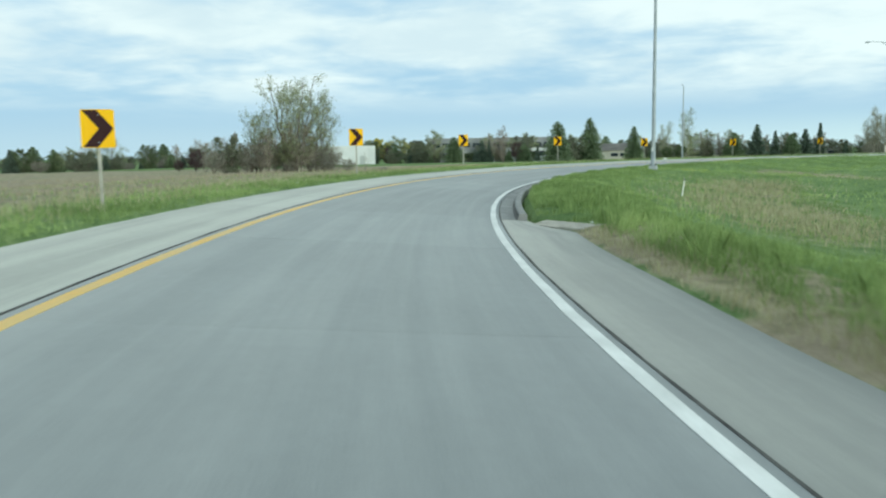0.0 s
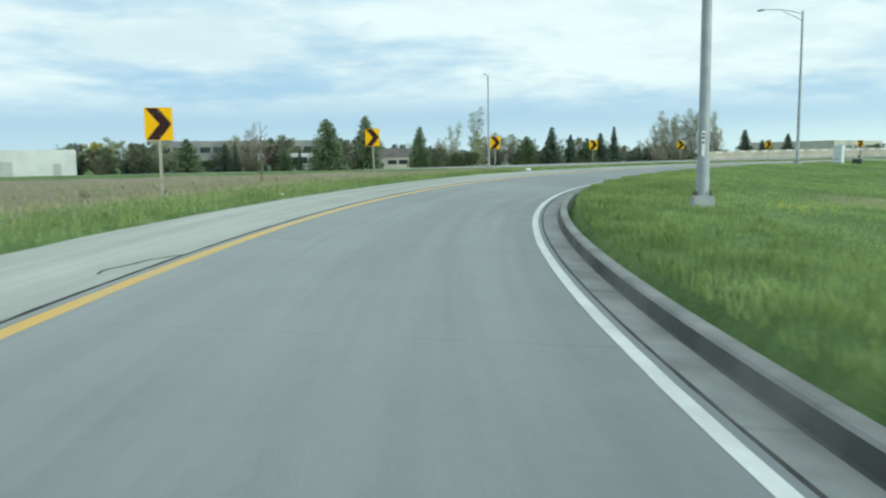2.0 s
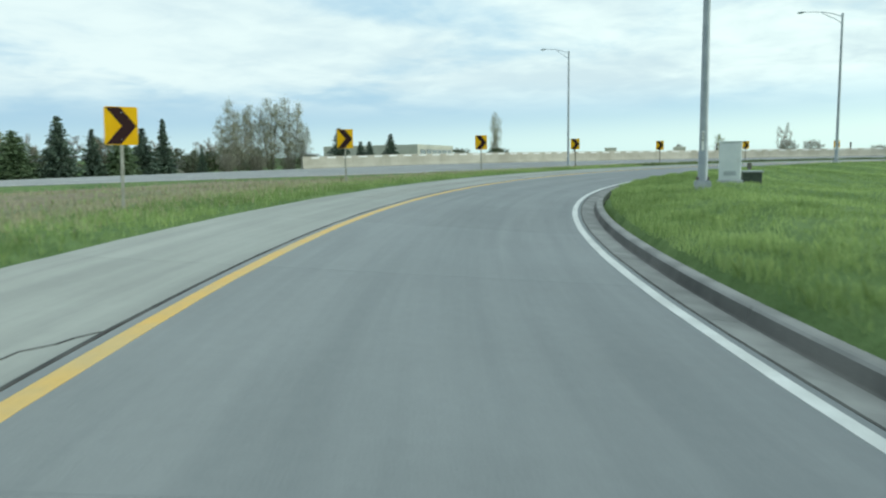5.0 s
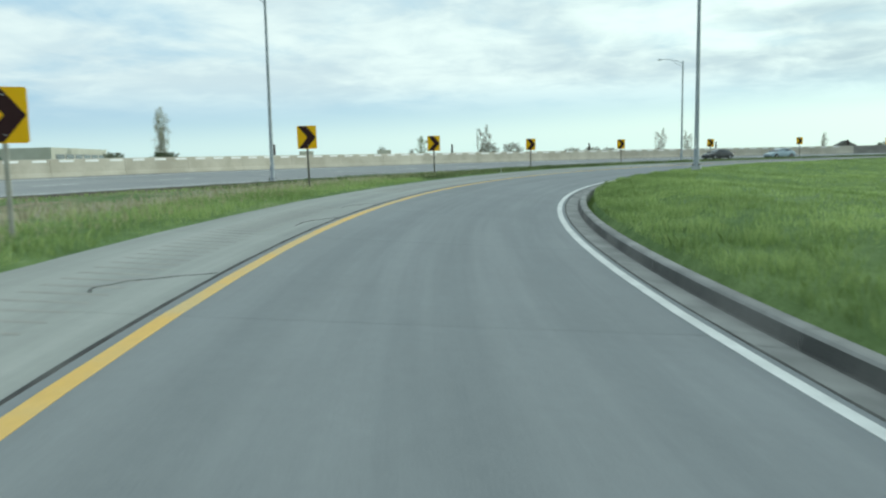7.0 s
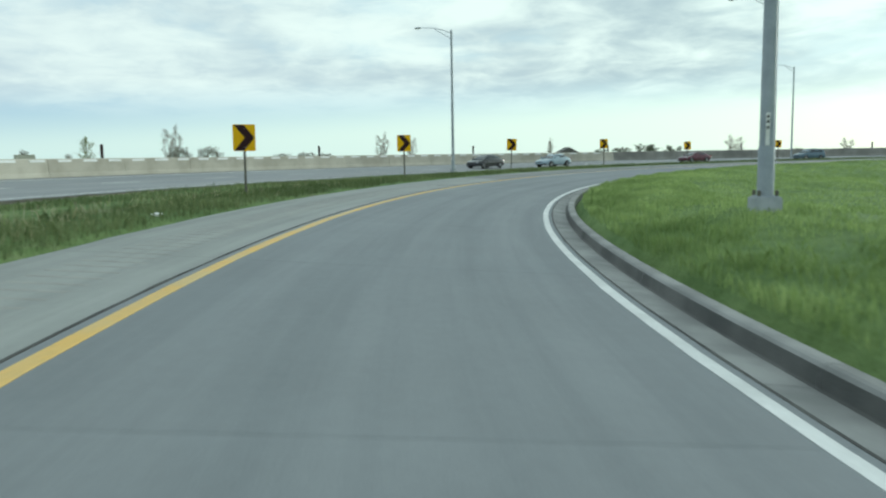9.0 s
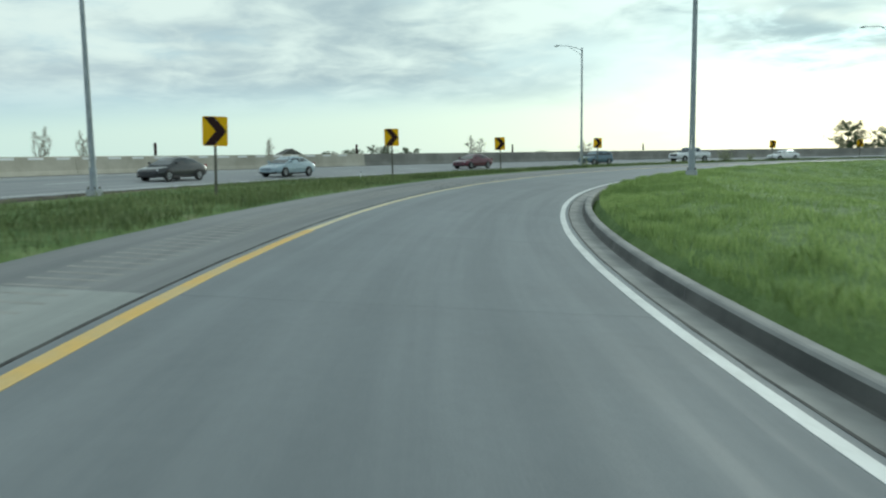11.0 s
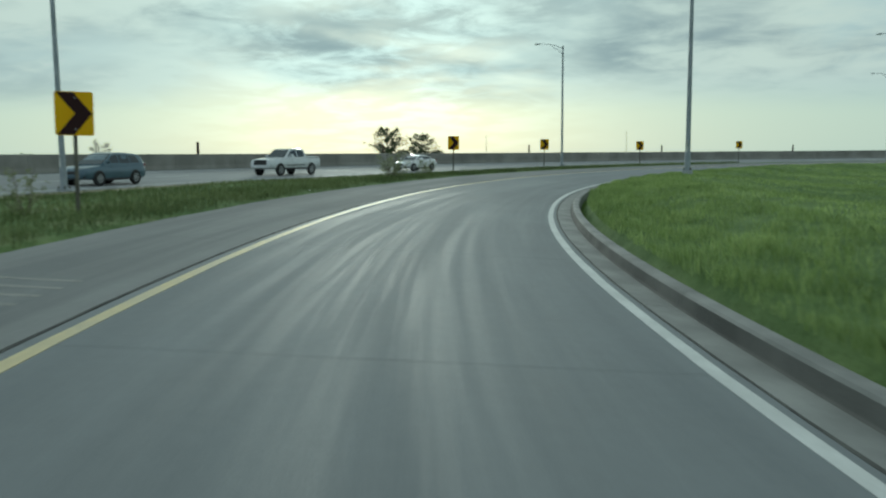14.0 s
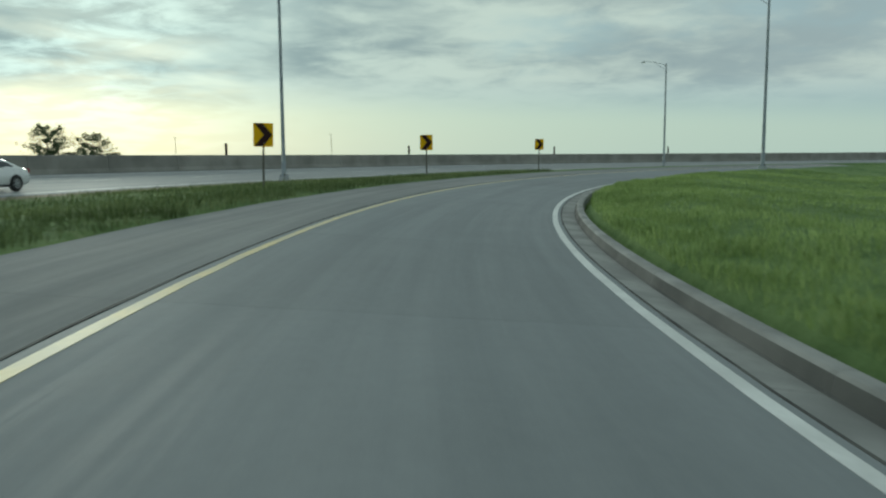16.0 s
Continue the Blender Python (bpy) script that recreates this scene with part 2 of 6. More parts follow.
BARRIER_DARK = paint("dark_barrier_concrete", (0.205, 0.200, 0.178), (0.30, 0.292, 0.262), 0.4, 12, 0.9, 0.25, vary=0.15)
CAPSTRIP = paint("pale_cap", (0.82, 0.83, 0.81), (0.76, 0.77, 0.75), 2.0, 20, 0.6, 0.1)
GALV = paint("galvanised_steel", (0.29, 0.325, 0.36), (0.39, 0.425, 0.46), 1.6, 25, 0.6, 0.08, metal=0.2, spread=0.2)
POST_GREY = paint("weathered_post", (0.30, 0.29, 0.25), (0.42, 0.41, 0.36), 3.0, 40, 0.75, 0.2)
POST_BROWN = paint("dark_post", (0.095, 0.090, 0.072), (0.155, 0.145, 0.118), 3.0, 40, 0.8, 0.2)
SIGN_YELLOW = paint("sign_yellow", (0.86, 0.49, 0.004), (0.82, 0.44, 0.003), 2.0, 60, 0.5, 0.03, spread=0.08, gloss=0.15)
SIGN_BLACK = paint("sign_black", (0.034, 0.015, 0.016), (0.042, 0.019, 0.020), 3.0, 60, 0.8, 0.03, gloss=0.15)
BOLT = paint("zinc_bolt", (0.5, 0.5, 0.5), (0.6, 0.6, 0.6), 5.0, 60, 0.4, 0.0, metal=0.8)
FOOTING = paint("footing_concrete", (0.34, 0.365, 0.385), (0.44, 0.465, 0.485), 4.0, 40, 0.9, 0.25)
OLD_SLAB = paint("old_slab_concrete", (0.34, 0.325, 0.285), (0.45, 0.43, 0.38), 4.0, 40, 0.95, 0.35, gloss=0.15)
LENS = glassy("lamp_lens", (0.75, 0.75, 0.7), 0.2)
CABINET = paint("cabinet_grey", (0.60, 0.64, 0.66), (0.68, 0.71, 0.72), 2.0, 30, 0.45, 0.04, spread=0.08)
PLASTIC_WHITE = paint("white_plastic", (0.80, 0.80, 0.78), (0.72, 0.72, 0.69), 4.0, 40, 0.6, 0.05)
BARK = paint("bark", (0.13, 0.112, 0.09), (0.22, 0.195, 0.16), 5.0, 30, 0.9, 0.5)
BARK_PALE = paint("pale_bark", (0.26, 0.245, 0.21), (0.36, 0.34, 0.30), 4.0, 30, 0.9, 0.4)
NEEDLE = leafy("spruce_needles", (0.076, 0.110, 0.084), (0.145, 0.188, 0.138), 0.1)
NEEDLE_WARM = leafy("cedar_needles", (0.115, 0.165, 0.085), (0.21, 0.275, 0.150), 0.22)
SPRING = leafy("spring_leaves", (0.22, 0.255, 0.125), (0.38, 0.41, 0.24), 0.4)
SPRING_TAN = leafy("tan_spring_buds", (0.31, 0.305, 0.22), (0.45, 0.445, 0.34), 0.35)
TWIG = leafy("bare_twigs", (0.24, 0.21, 0.165), (0.36, 0.32, 0.26), 0.0, 0.9)
YELLOWISH = leafy("yellow_blossom", (0.44, 0.40, 0.10), (0.58, 0.54, 0.16), 0.4)
PLUM = leafy("purple_leaves", (0.070, 0.042, 0.048), (0.125, 0.080, 0.080), 0.2)
HEDGE = leafy("hedgerow_leaves", (0.135, 0.155, 0.105), (0.230, 0.250, 0.175), 0.3)
BUSH = leafy("bush_leaves", (0.065, 0.090, 0.042), (0.135, 0.170, 0.085), 0.25)
BRUSHWOOD = leafy("brushwood", (0.19, 0.18, 0.15), (0.29, 0.275, 0.225), 0.1, 0.9)
BLADE = leafy("grass_blades", (0.215, 0.310, 0.098), (0.375, 0.480, 0.190), 0.5, patch=0.55)
OLIVE = leafy("weedy_blades", (0.092, 0.132, 0.050), (0.195, 0.243, 0.104), 0.4, patch=0.7)
STRAW = leafy("straw_blades", (0.37, 0.35, 0.205), (0.51, 0.49, 0.32), 0.3, 0.9)
DRY_STALK = leafy("brown_stalks", (0.30, 0.265, 0.185), (0.45, 0.41, 0.29), 0.2, 0.9)
FLOWER = leafy("yellow_flowers", (0.70, 0.62, 0.05), (0.80, 0.72, 0.12), 0.3)
SEED = leafy("pale_seed_heads", (0.46, 0.42, 0.32), (0.58, 0.54, 0.44), 0.3)
WHITE_WALL = paint("white_cladding", (0.55, 0.57, 0.57), (0.63, 0.65, 0.65), 0.4, 6, 0.6, 0.1, spread=0.1)
BEIGE_WALL = paint("beige_cladding", (0.44, 0.43, 0.37), (0.50, 0.49, 0.43), 0.4, 6, 0.7, 0.1, spread=0.1)
GREY_WALL = paint("grey_cladding", (0.36, 0.38, 0.38), (0.44, 0.46, 0.46), 0.4, 6, 0.7, 0.1, spread=0.1)
DULL_WALL = paint("dull_grey_cladding", (0.215, 0.225, 0.235), (0.285, 0.29, 0.29), 0.3, 6, 0.7, 0.1, spread=0.12)
HOUSE_WALL = paint("cream_siding", (0.50, 0.47, 0.40), (0.58, 0.55, 0.48), 0.6, 8, 0.8, 0.1, spread=0.12)
ROOFING = paint("dark_shingles", (0.10, 0.095, 0.09), (0.16, 0.15, 0.14), 0.8, 12, 0.9, 0.3)
PANE = glassy("window_pane", (0.03, 0.04, 0.05), 0.08)
FRAME = paint("window_frame", (0.20, 0.21, 0.21), (0.27, 0.28, 0.28), 2, 30, 0.6, 0.0)
TYRE = paint("tyre_rubber", (0.018, 0.018, 0.018), (0.03, 0.03, 0.03), 6, 60, 0.85, 0.2)
RIM = paint("alloy_rim", (0.42, 0.43, 0.44), (0.52, 0.53, 0.54), 6, 60, 0.35, 0.0, metal=0.5)
TRIM = paint("black_trim", (0.02, 0.02, 0.022), (0.03, 0.03, 0.032), 6, 60, 0.5, 0.05)
CHROME = paint("chrome", (0.6, 0.6, 0.62), (0.7, 0.7, 0.72), 6, 60, 0.15, 0.0, metal=1.0)
HEADLAMP = glassy("headlamp_lens", (0.55, 0.57, 0.6), 0.1)
TAILLAMP = glassy("taillamp_lens", (0.28, 0.012, 0.012), 0.15)

# ---------------------------------------------------------------- the plan: ramp curve, highway, ground height
BANK = 0.063
HUB = (89.11, 4.83)
KNOTS = (-13.6, -1.6, 10.4, 22.4, 34.4, 46.4, 62.4, 78.4, 98.4, 118.4, 138.4, 158.4, 178.4, 198.4, 218.4, 238.4, 258.4, 283.4)
RADII = (115.3, 112.0, 98.6, 90.2, 91.6, 91.0, 89.6, 89.9, 87.4, 90.4, 87.4, 84.9, 86.9, 89.6, 88.7, 90.8, 92.6, 90.5)
RAMP_FROM, RAMP_TO = -48.0, 360.0
SS = np.arange(-56.0, 378.0, 0.5)


def ramp_curve():
    """The white edge line: its x, y and heading along SS; it starts northwards and bends to the right round the hub."""
    bend = np.interp(SS, KNOTS, 1 / np.array(RADII))
    th = np.concatenate([[0], np.cumsum((bend[1:] + bend[:-1]) * 0.25)])
    th += 0.0208 - np.interp(-1.6, SS, th)
    dx, dy = np.sin(th), np.cos(th)
    x = np.concatenate([[0], np.cumsum((dx[1:] + dx[:-1]) * 0.25)])
    y = np.concatenate([[0], np.cumsum((dy[1:] + dy[:-1]) * 0.25)])
    return x - np.interp(-1.6, SS, x) + 0.223, y - np.interp(-1.6, SS, y) + 3.227, th


RX, RY, RT = ramp_curve()


def ramp_xy(s, lat):
    th = np.interp(s, SS, RT)
    return np.interp(s, SS, RX) - lat * np.cos(th), np.interp(s, SS, RY) + lat * np.sin(th)


def ramp(s, lat, dz=0.0):
    x, y = ramp_xy(s, lat)
    return (float(x), float(y), float(BANK * lat + dz))


def shoulder_edge(s):
    """Distance of the shoulder's outer edge from the ramp's inner line."""
    return np.interp(s, [50, 75, 110, 135, 160, 215, 240], [6.72, 7.0, 7.0, 6.78, 6.95, 6.98, 7.12])


def shoulder_at(s, lat, dz=0.0):
    """The ramp with its outer side drawn in to the shoulder's edge."""
    edge = float(shoulder_edge(s)) + 0.05 * noise.noise((s * 0.35, 1, 1)) + 0.025 * noise.noise((s * 1.7, 4, 1))
    return ramp(s, lat if lat < 4.86 else 4.845 + (lat - 4.845) * (edge - 4.845) / 2.275, dz)


def on_ramp(x, y):
    """Metres along and outward from the white line, for arrays of places."""
    x, y = np.atleast_1d(x).astype(float), np.atleast_1d(y).astype(float)
    s, lat = np.empty(len(x)), np.empty(len(x))
    for i in range(0, len(x), 20000):
        px, py = x[i:i + 20000], y[i:i + 20000]
        j = ((px[:, None] - RX[::2]) ** 2 + (py[:, None] - RY[::2]) ** 2).argmin(1) * 2
        s[i:i + 20000] = SS[j]
        lat[i:i + 20000] = -(px - RX[j]) * np.cos(RT[j]) + (py - RY[j]) * np.sin(RT[j])
        side = np.hypot(px - RX[j], py - RY[j])
        lat[i:i + 20000] = np.where(np.hypot(px - HUB[0], py - HUB[1]) < 82, -np.minimum(side, 86), np.where(side > np.abs(lat[i:i + 20000]) + 3, side, lat[i:i + 20000]))
    return s, lat


HW_R, HW_WIDE, HW_A0, HW_A1 = 110.7, 14.0, 16.0, 150.0
HW_ARC = HW_R * radians(HW_A1 - HW_A0)


def compass(a):
    return np.sin(np.radians(a)), np.cos(np.radians(a))


def highway_xy(along, off):
    """A place on the outer roadway: metres along from where its bend begins, and outward from its inner edge."""
    if along < 0:
        (nx, ny), (ux, uy) = compass(HW_A0), compass(HW_A0 + 90)
        return HUB[0] + nx * (HW_R + off) + ux * along, HUB[1] + ny * (HW_R + off) + uy * along
    if along > HW_ARC:
        (nx, ny), (ux, uy) = compass(HW_A1), compass(HW_A1 + 90)
        return HUB[0] + nx * (HW_R + off) + ux * (along - HW_ARC), HUB[1] + ny * (HW_R + off) + uy * (along - HW_ARC)
    nx, ny = compass(HW_A0 + math.degrees(along / HW_R))
    return HUB[0] + nx * (HW_R + off), HUB[1] + ny * (HW_R + off)


def highway_bank(along):
    """Its cross slope: level on the straight, tilted round the bend."""
    return np.interp(along, [-95, -25], [-0.01, 0.036])


def highway_drop(along):
    return np.interp(along, [-500, -200, -130, -60, -10], [-1.6, -1.0, -0.5, -0.12, 0.05])


def highway(along, off, dz=0.0):
    x, y = highway_xy(along, off)
    return (float(x), float(y), float(highway_drop(along) + highway_bank(along) * off + dz))


def on_highway(x, y):
    px, py = x - HUB[0], y - HUB[1]
    ang = np.degrees(np.arctan2(px, py)) % 360
    r = np.hypot(px, py)
    (n0x, n0y), (u0x, u0y) = compass(HW_A0), compass(HW_A0 + 90)
    (n1x, n1y), (u1x, u1y) = compass(HW_A1), compass(HW_A1 + 90)
    bend = (ang >= HW_A0) & (ang <= HW_A1)
    last = (ang > HW_A1) & (ang < 263)
    along = np.where(bend, np.radians(ang - HW_A0) * HW_R, np.where(last, HW_ARC + px * u1x + py * u1y, px * u0x + py * u0y))
    off = np.where(bend, r - HW_R, np.where(last, px * n1x + py * n1y, px * n0x + py * n0y) - HW_R)
    return along, off


def ground_z(x, y):
    """Height of the turf, for arrays."""
    x, y = np.atleast_1d(x).astype(float), np.atleast_1d(y).astype(float)
    s, lat = on_ramp(x, y)
    lat = lat + (7.12 - shoulder_edge(s)) * np.clip((lat - 5.5) / 0.5, 0, 1) * np.clip((12 - lat) / 4, 0, 1)
    along, off = on_highway(x, y)
    wave = 0.05 * np.sin(x * 0.31 + 1.3 * np.sin(y * 0.17)) + 0.04 * np.sin(y * 0.43 + x * 0.11)
    inner = np.interp(-lat, [0.55, 0.72, 2.2, 3.6, 5.0, 7.0, 10, 17, 26, 60], [0.0, 0.12, 0.27, 0.40, 0.38, 0.18, -0.12, -0.42, -0.5, -0.5])
    hold = np.clip((32 + lat) / 12, 0, 1)
    inner = inner - hold * (0.24 * np.clip((73 - s) / 27, 0, 1) + 0.2 * np.clip((27 - s) / 22, 0, 1)) * np.clip((-lat - 1.6) / 2, 0, 1) + 1.6 * wave * np.clip((-lat - 2.0) / 4, 0, 1)
    inner = inner - hold * 0.36 * np.clip((44 - s) / 18, 0, 1) * np.clip((-lat - 3.2) / 3, 0, 1)
    outer = np.interp(lat, [6.9, 7.3, 9.5, 13, 22, 40, 80, 160, 400, 3000], [0.42, 0.47, 0.46, 0.24, -0.06, -0.40, -0.75, -1.3, -1.5, -1.5])
    outer = outer + wave * np.clip((lat - 9) / 6, 0, 1.5)
    road = BANK * np.clip(lat, -0.8, 7.0) - 0.22
    z = np.where(lat < -0.92, inner, np.where(lat > 7.2, outer, road))
    wide = np.clip((6.2 - s) / 1.0, 0, 1) * (s > -55)
    flat = np.interp(-lat, [1.30, 1.66, 3.0], [-0.19, -0.04, 0.04])
    rise = np.clip((-lat - 2.0) / 2, 0, 1)
    z = np.where(lat < -0.5, z * (1 - wide) + wide * (flat * (1 - rise) + z * rise), z)
    drop = highway_drop(along)
    lap = np.clip((off + 5) / 4.7, 0, 1)
    lap = np.where(lat > 7.3, lap * lap * (3 - 2 * lap), 0)
    z = z * (1 - lap) + (drop + 0.01) * lap
    strip = (off > -0.05) & (off < HW_WIDE + 0.6)
    z = np.where(strip & (lat > 7.3), drop + highway_bank(along) * np.clip(off, 0, 15) - 0.2, z)
    past = np.clip((off - HW_WIDE - 0.6) / 20, 0, 1)
    z = np.where(off >= HW_WIDE + 0.6, (drop + 13 * highway_bank(along)) * (1 - past) + past * np.where((along < 0), outer, -0.3), z)
    return z


# ---------------------------------------------------------------- mesh helpers


def link(name, verts, faces, material, parent=None, uv=None, smooth=False):
    me = bpy.data.meshes.new(name)
    me.from_pydata(verts, [], faces)
    me.materials.append(material)
    if uv is not None:
        layer = me.uv_layers.new(name="metres")
        flat = np.array([uv[v] for f in faces for v in f], dtype=np.float32).ravel()
        layer.data.foreach_set("uv", flat)
    if smooth:
        me.polygons.foreach_set("use_smooth", [True] * len(me.polygons))
    me.update()
    ob = new(name, me)
    if parent is not None:
        ob.parent = parent
    return ob


def part(name, bm, material, parent=None, label="", smooth=False):
    """A bmesh as one mesh object under a thing or under a part."""
    me = bpy.data.meshes.new(name)
    bm.normal_update()
    if smooth:
        for f in bm.faces:
            f.smooth = True
    bm.to_mesh(me)
    bm.free()
    if smooth:
        me.set_sharp_from_angle(angle=radians(38))
    me.materials.append(material)
    ob = new(name, me)
    if parent is not None:
        ob.parent = parent
    return tagged(ob, label) if label else ob


def base(name, m=None):
    ob = new(name)
    ob.empty_display_size = 0.3
    if m is not None:
        ob.matrix_basis = m
    return ob


def box(w, d, h, at=(0, 0, 0), bevel=0.0, segments=1, bm=None):
    """A block w by d by h that stands on at."""
    own = bmesh.new()
    bmesh.ops.create_cube(own, size=1)
    bmesh.ops.transform(own, matrix=Matrix.Translation((at[0], at[1], at[2] + h / 2)) @ Matrix.Diagonal((w, d, h, 1)), verts=own.verts)
    if bevel:
        bmesh.ops.bevel(own, geom=own.edges[:], offset=bevel, segments=segments, affect="EDGES")
    if bm is None:
        return own
    me = bpy.data.meshes.new("t")
    own.to_mesh(me)
    own.free()
    bm.from_mesh(me)
    bpy.data.meshes.remove(me)
    return bm


def tube(points, radii, sides=8, bm=None, cap=True):
    """A round bar through the points."""
    bm = bm or bmesh.new()
    rings = []
    pts = [Vector(p) for p in points]
    for i, p in enumerate(pts):
        d = (pts[min(i + 1, len(pts) - 1)] - pts[max(i - 1, 0)]).normalized()
        a = d.orthogonal().normalized() if i == 0 else (rings_axis - d * rings_axis.dot(d)).normalized()
        rings_axis = a
        b = d.cross(a)
        rings.append([bm.verts.new(p + (a * math.cos(2 * math.pi * k / sides) + b * math.sin(2 * math.pi * k / sides)) * radii[i]) for k in range(sides)])
    for r0, r1 in zip(rings, rings[1:]):
        for k in range(sides):
            bm.faces.new((r0[k], r0[(k + 1) % sides], r1[(k + 1) % sides], r1[k]))
    if cap:
        bm.faces.new(rings[0][::-1])
        bm.faces.new(rings[-1])
    return bm


def plate(outline, thick, bm=None, y=0.0):
    """A flat plate in the x-z plane, its front at y facing -y."""
    bm = bm or bmesh.new()
    front = [bm.verts.new((x, y, z)) for x, z in outline]
    rear = [bm.verts.new((x, y + thick, z)) for x, z in outline]
    bm.faces.new(front)
    bm.faces.new(rear[::-1])
    n = len(outline)
    for i in range(n):
        bm.faces.new((front[i], rear[i], rear[(i + 1) % n], front[(i + 1) % n]))
    bmesh.ops.recalc_face_normals(bm, faces=bm.faces[:])
    return bm


def sweep(name, where, profile, a0, a1, step, material, parent=None, wobble=0.0, closed=True):
    """A profile of (across, height) drawn along a road from a0 to a1; UVs are metres along and across."""
    n = max(1, round((a1 - a0) / step))
    verts, uv, faces = [], [], []
    m = len(profile)
    for i in range(n + 1):
        a = a0 + (a1 - a0) * i / n
        for lat, dz in profile:
            w = wobble * noise.noise((a * 0.9, lat * 3.0, 2.0)) if wobble else 0.0
            verts.append(where(a, lat + w, dz))
            uv.append((a, lat))
    for i in range(n):
        for k in range(m if closed else m - 1):
            p, q = i * m + k, i * m + (k + 1) % m
            faces.append((p, q, q + m, p + m))
    if closed:
        faces.append(tuple(range(m))[::-1])
        faces.append(tuple(range(n * m, n * m + m)))
    return link(name, verts, faces, material, parent, uv)


def slab_profile(lat0, lat1, top=0.0, deep=0.16, cuts=3):
    across = [lat0 + (lat1 - lat0) * i / cuts for i in range(cuts + 1)]
    return [(a, top) for a in across] + [(lat1, top - deep), (lat0, top - deep)]


# ---------------------------------------------------------------- ground


def make_ground():
    turn = 720
    rr = [0.5, 8, 16, 24, 32, 40, 46, 52, 57, 61, 64, 67] + [69.5 + 1.2 * i for i in range(11)] + [83 + 0.35 * i for i in range(48)] + [100 + 0.8 * i for i in range(40)] + [132, 134, 137, 141, 146, 152, 160, 172, 190, 215, 250, 330, 480, 750, 1200, 2200, 4200]
    ang = 2 * np.pi * np.arange(turn) / turn
    r, a = np.meshgrid(rr, ang, indexing="ij")
    x, y = (HUB[0] + r * np.sin(a)).ravel(), (HUB[1] + r * np.cos(a)).ravel()
    z = ground_z(x, y)
    verts = np.stack([x, y, z], -1).tolist()
    faces = []
    for i in range(len(rr) - 1):
        for k in range(turn):
            p, q = i * turn + k, i * turn + (k + 1) % turn
            faces.append((p, p + turn, q + turn, q))
    faces.append(tuple(range(turn))[::-1])
    ob = link("ground", verts, faces, TURF, smooth=True)
    s, lat = on_ramp(x, y)
    along, off = on_highway(x, y)
    dry = np.full(len(x), 0.10)
    west = (lat > 7.2) & (along < -2)
    dry = np.where(west, np.interp(lat, [8, 10.5, 14, 40, 52, 60], [0.12, 0.26, 0.62, 0.78, 0.76, 0.70]), dry)
    dry = np.where(west & (off > -9), 0.22, dry)
    mid = (lat > 8.5) & (along >= -36) & (along < 36) & (off < -1)
    dry = np.where(mid, 0.42, dry)
    u = np.clip(((x - 9.4) * 9.2 + (y - 11.7) * 26.2) / 770.3, 0, 1)
    swale = np.exp(-((x - 9.4 - 9.2 * u) ** 2 + (y - 11.7 - 26.2 * u) ** 2) / 9.0)
    bald = np.exp(-((x - 27.3) ** 2 + (y - 47.1) ** 2) / 30.0)
    dry = np.where(lat < -5, 0.10 + 0.5 * swale + 0.9 * bald, dry)
    edge = (lat < -1.5) & (lat > -3.2) & (s < 5) & (s > -50)
    dry = np.where(edge, 0.75, dry)
    dry = np.where((lat > 7.0) & (s > 158) & (off < 0), 0.36, dry)
    dry = np.where((lat > 7.5) & (off > -1.7) & (off < 0.1) & (along > -90), 0.8, dry)
    dry = np.where((lat > 6.5) & (lat < 7.5), 0.30, dry)
    layer = ob.data.attributes.new("dry", "FLOAT", "POINT")
    layer.data.foreach_set("value", dry.astype(np.float32))
    return tagged(ob, "rough green turf with dry straw-coloured patches", "ground", kind="structure")


make_ground()

# ---------------------------------------------------------------- roads
road = sweep("ramp_road", shoulder_at, slab_profile(-0.08, 7.1, -0.012, 0.16), RAMP_FROM, RAMP_TO, 2.0, JOINT)
tagged(road, "single lane concrete loop ramp with a pale shoulder", "road", kind="structure")


def apron_at(s, lat, dz):
    """The apron narrows to the kerb's start, and its outer edge is uneven."""
    edge = float(np.interp(s, [3.3, 4.7, 5.7], [1.62, 0.85, 0.70])) + 0.05 * noise.noise((s * 1.3, 0, 4)) + 0.03 * noise.noise((s * 4.0, 2, 4))
    return ramp(s, -0.09 + (lat + 0.09) * (edge - 0.09) / 1.56, dz)


apron = sweep("apron", apron_at, slab_profile(-1.65, -0.09, -0.004, 0.16, 2), RAMP_FROM, 5.68, 0.25, APRON)
tagged(apron, "worn pale asphalt apron beside the ramp's white line", "apron", kind="structure")
outer_road = sweep("outer_road", highway, slab_profile(0.0, HW_WIDE + 0.45, -0.012, 0.16, 6), -380, HW_ARC + 330, 3.0, JOINT)
tagged(outer_road, "wide grey concrete roadway curving outside the ramp", "road", kind="structure")


def bank_at(a, off, dz):
    """A low swell of turf beside the outer roadway that dies out towards the bend."""
    swell = min(1.0, max(0.0, (-30 - a) / 20)) * (0.85 + 0.3 * noise.noise((a * 0.05, 0, 6)))
    return highway(a, off + 0.3 * noise.noise((a * 0.2, off, 3)), dz if dz < 0 else dz * swell - 0.05 * (1 - swell))


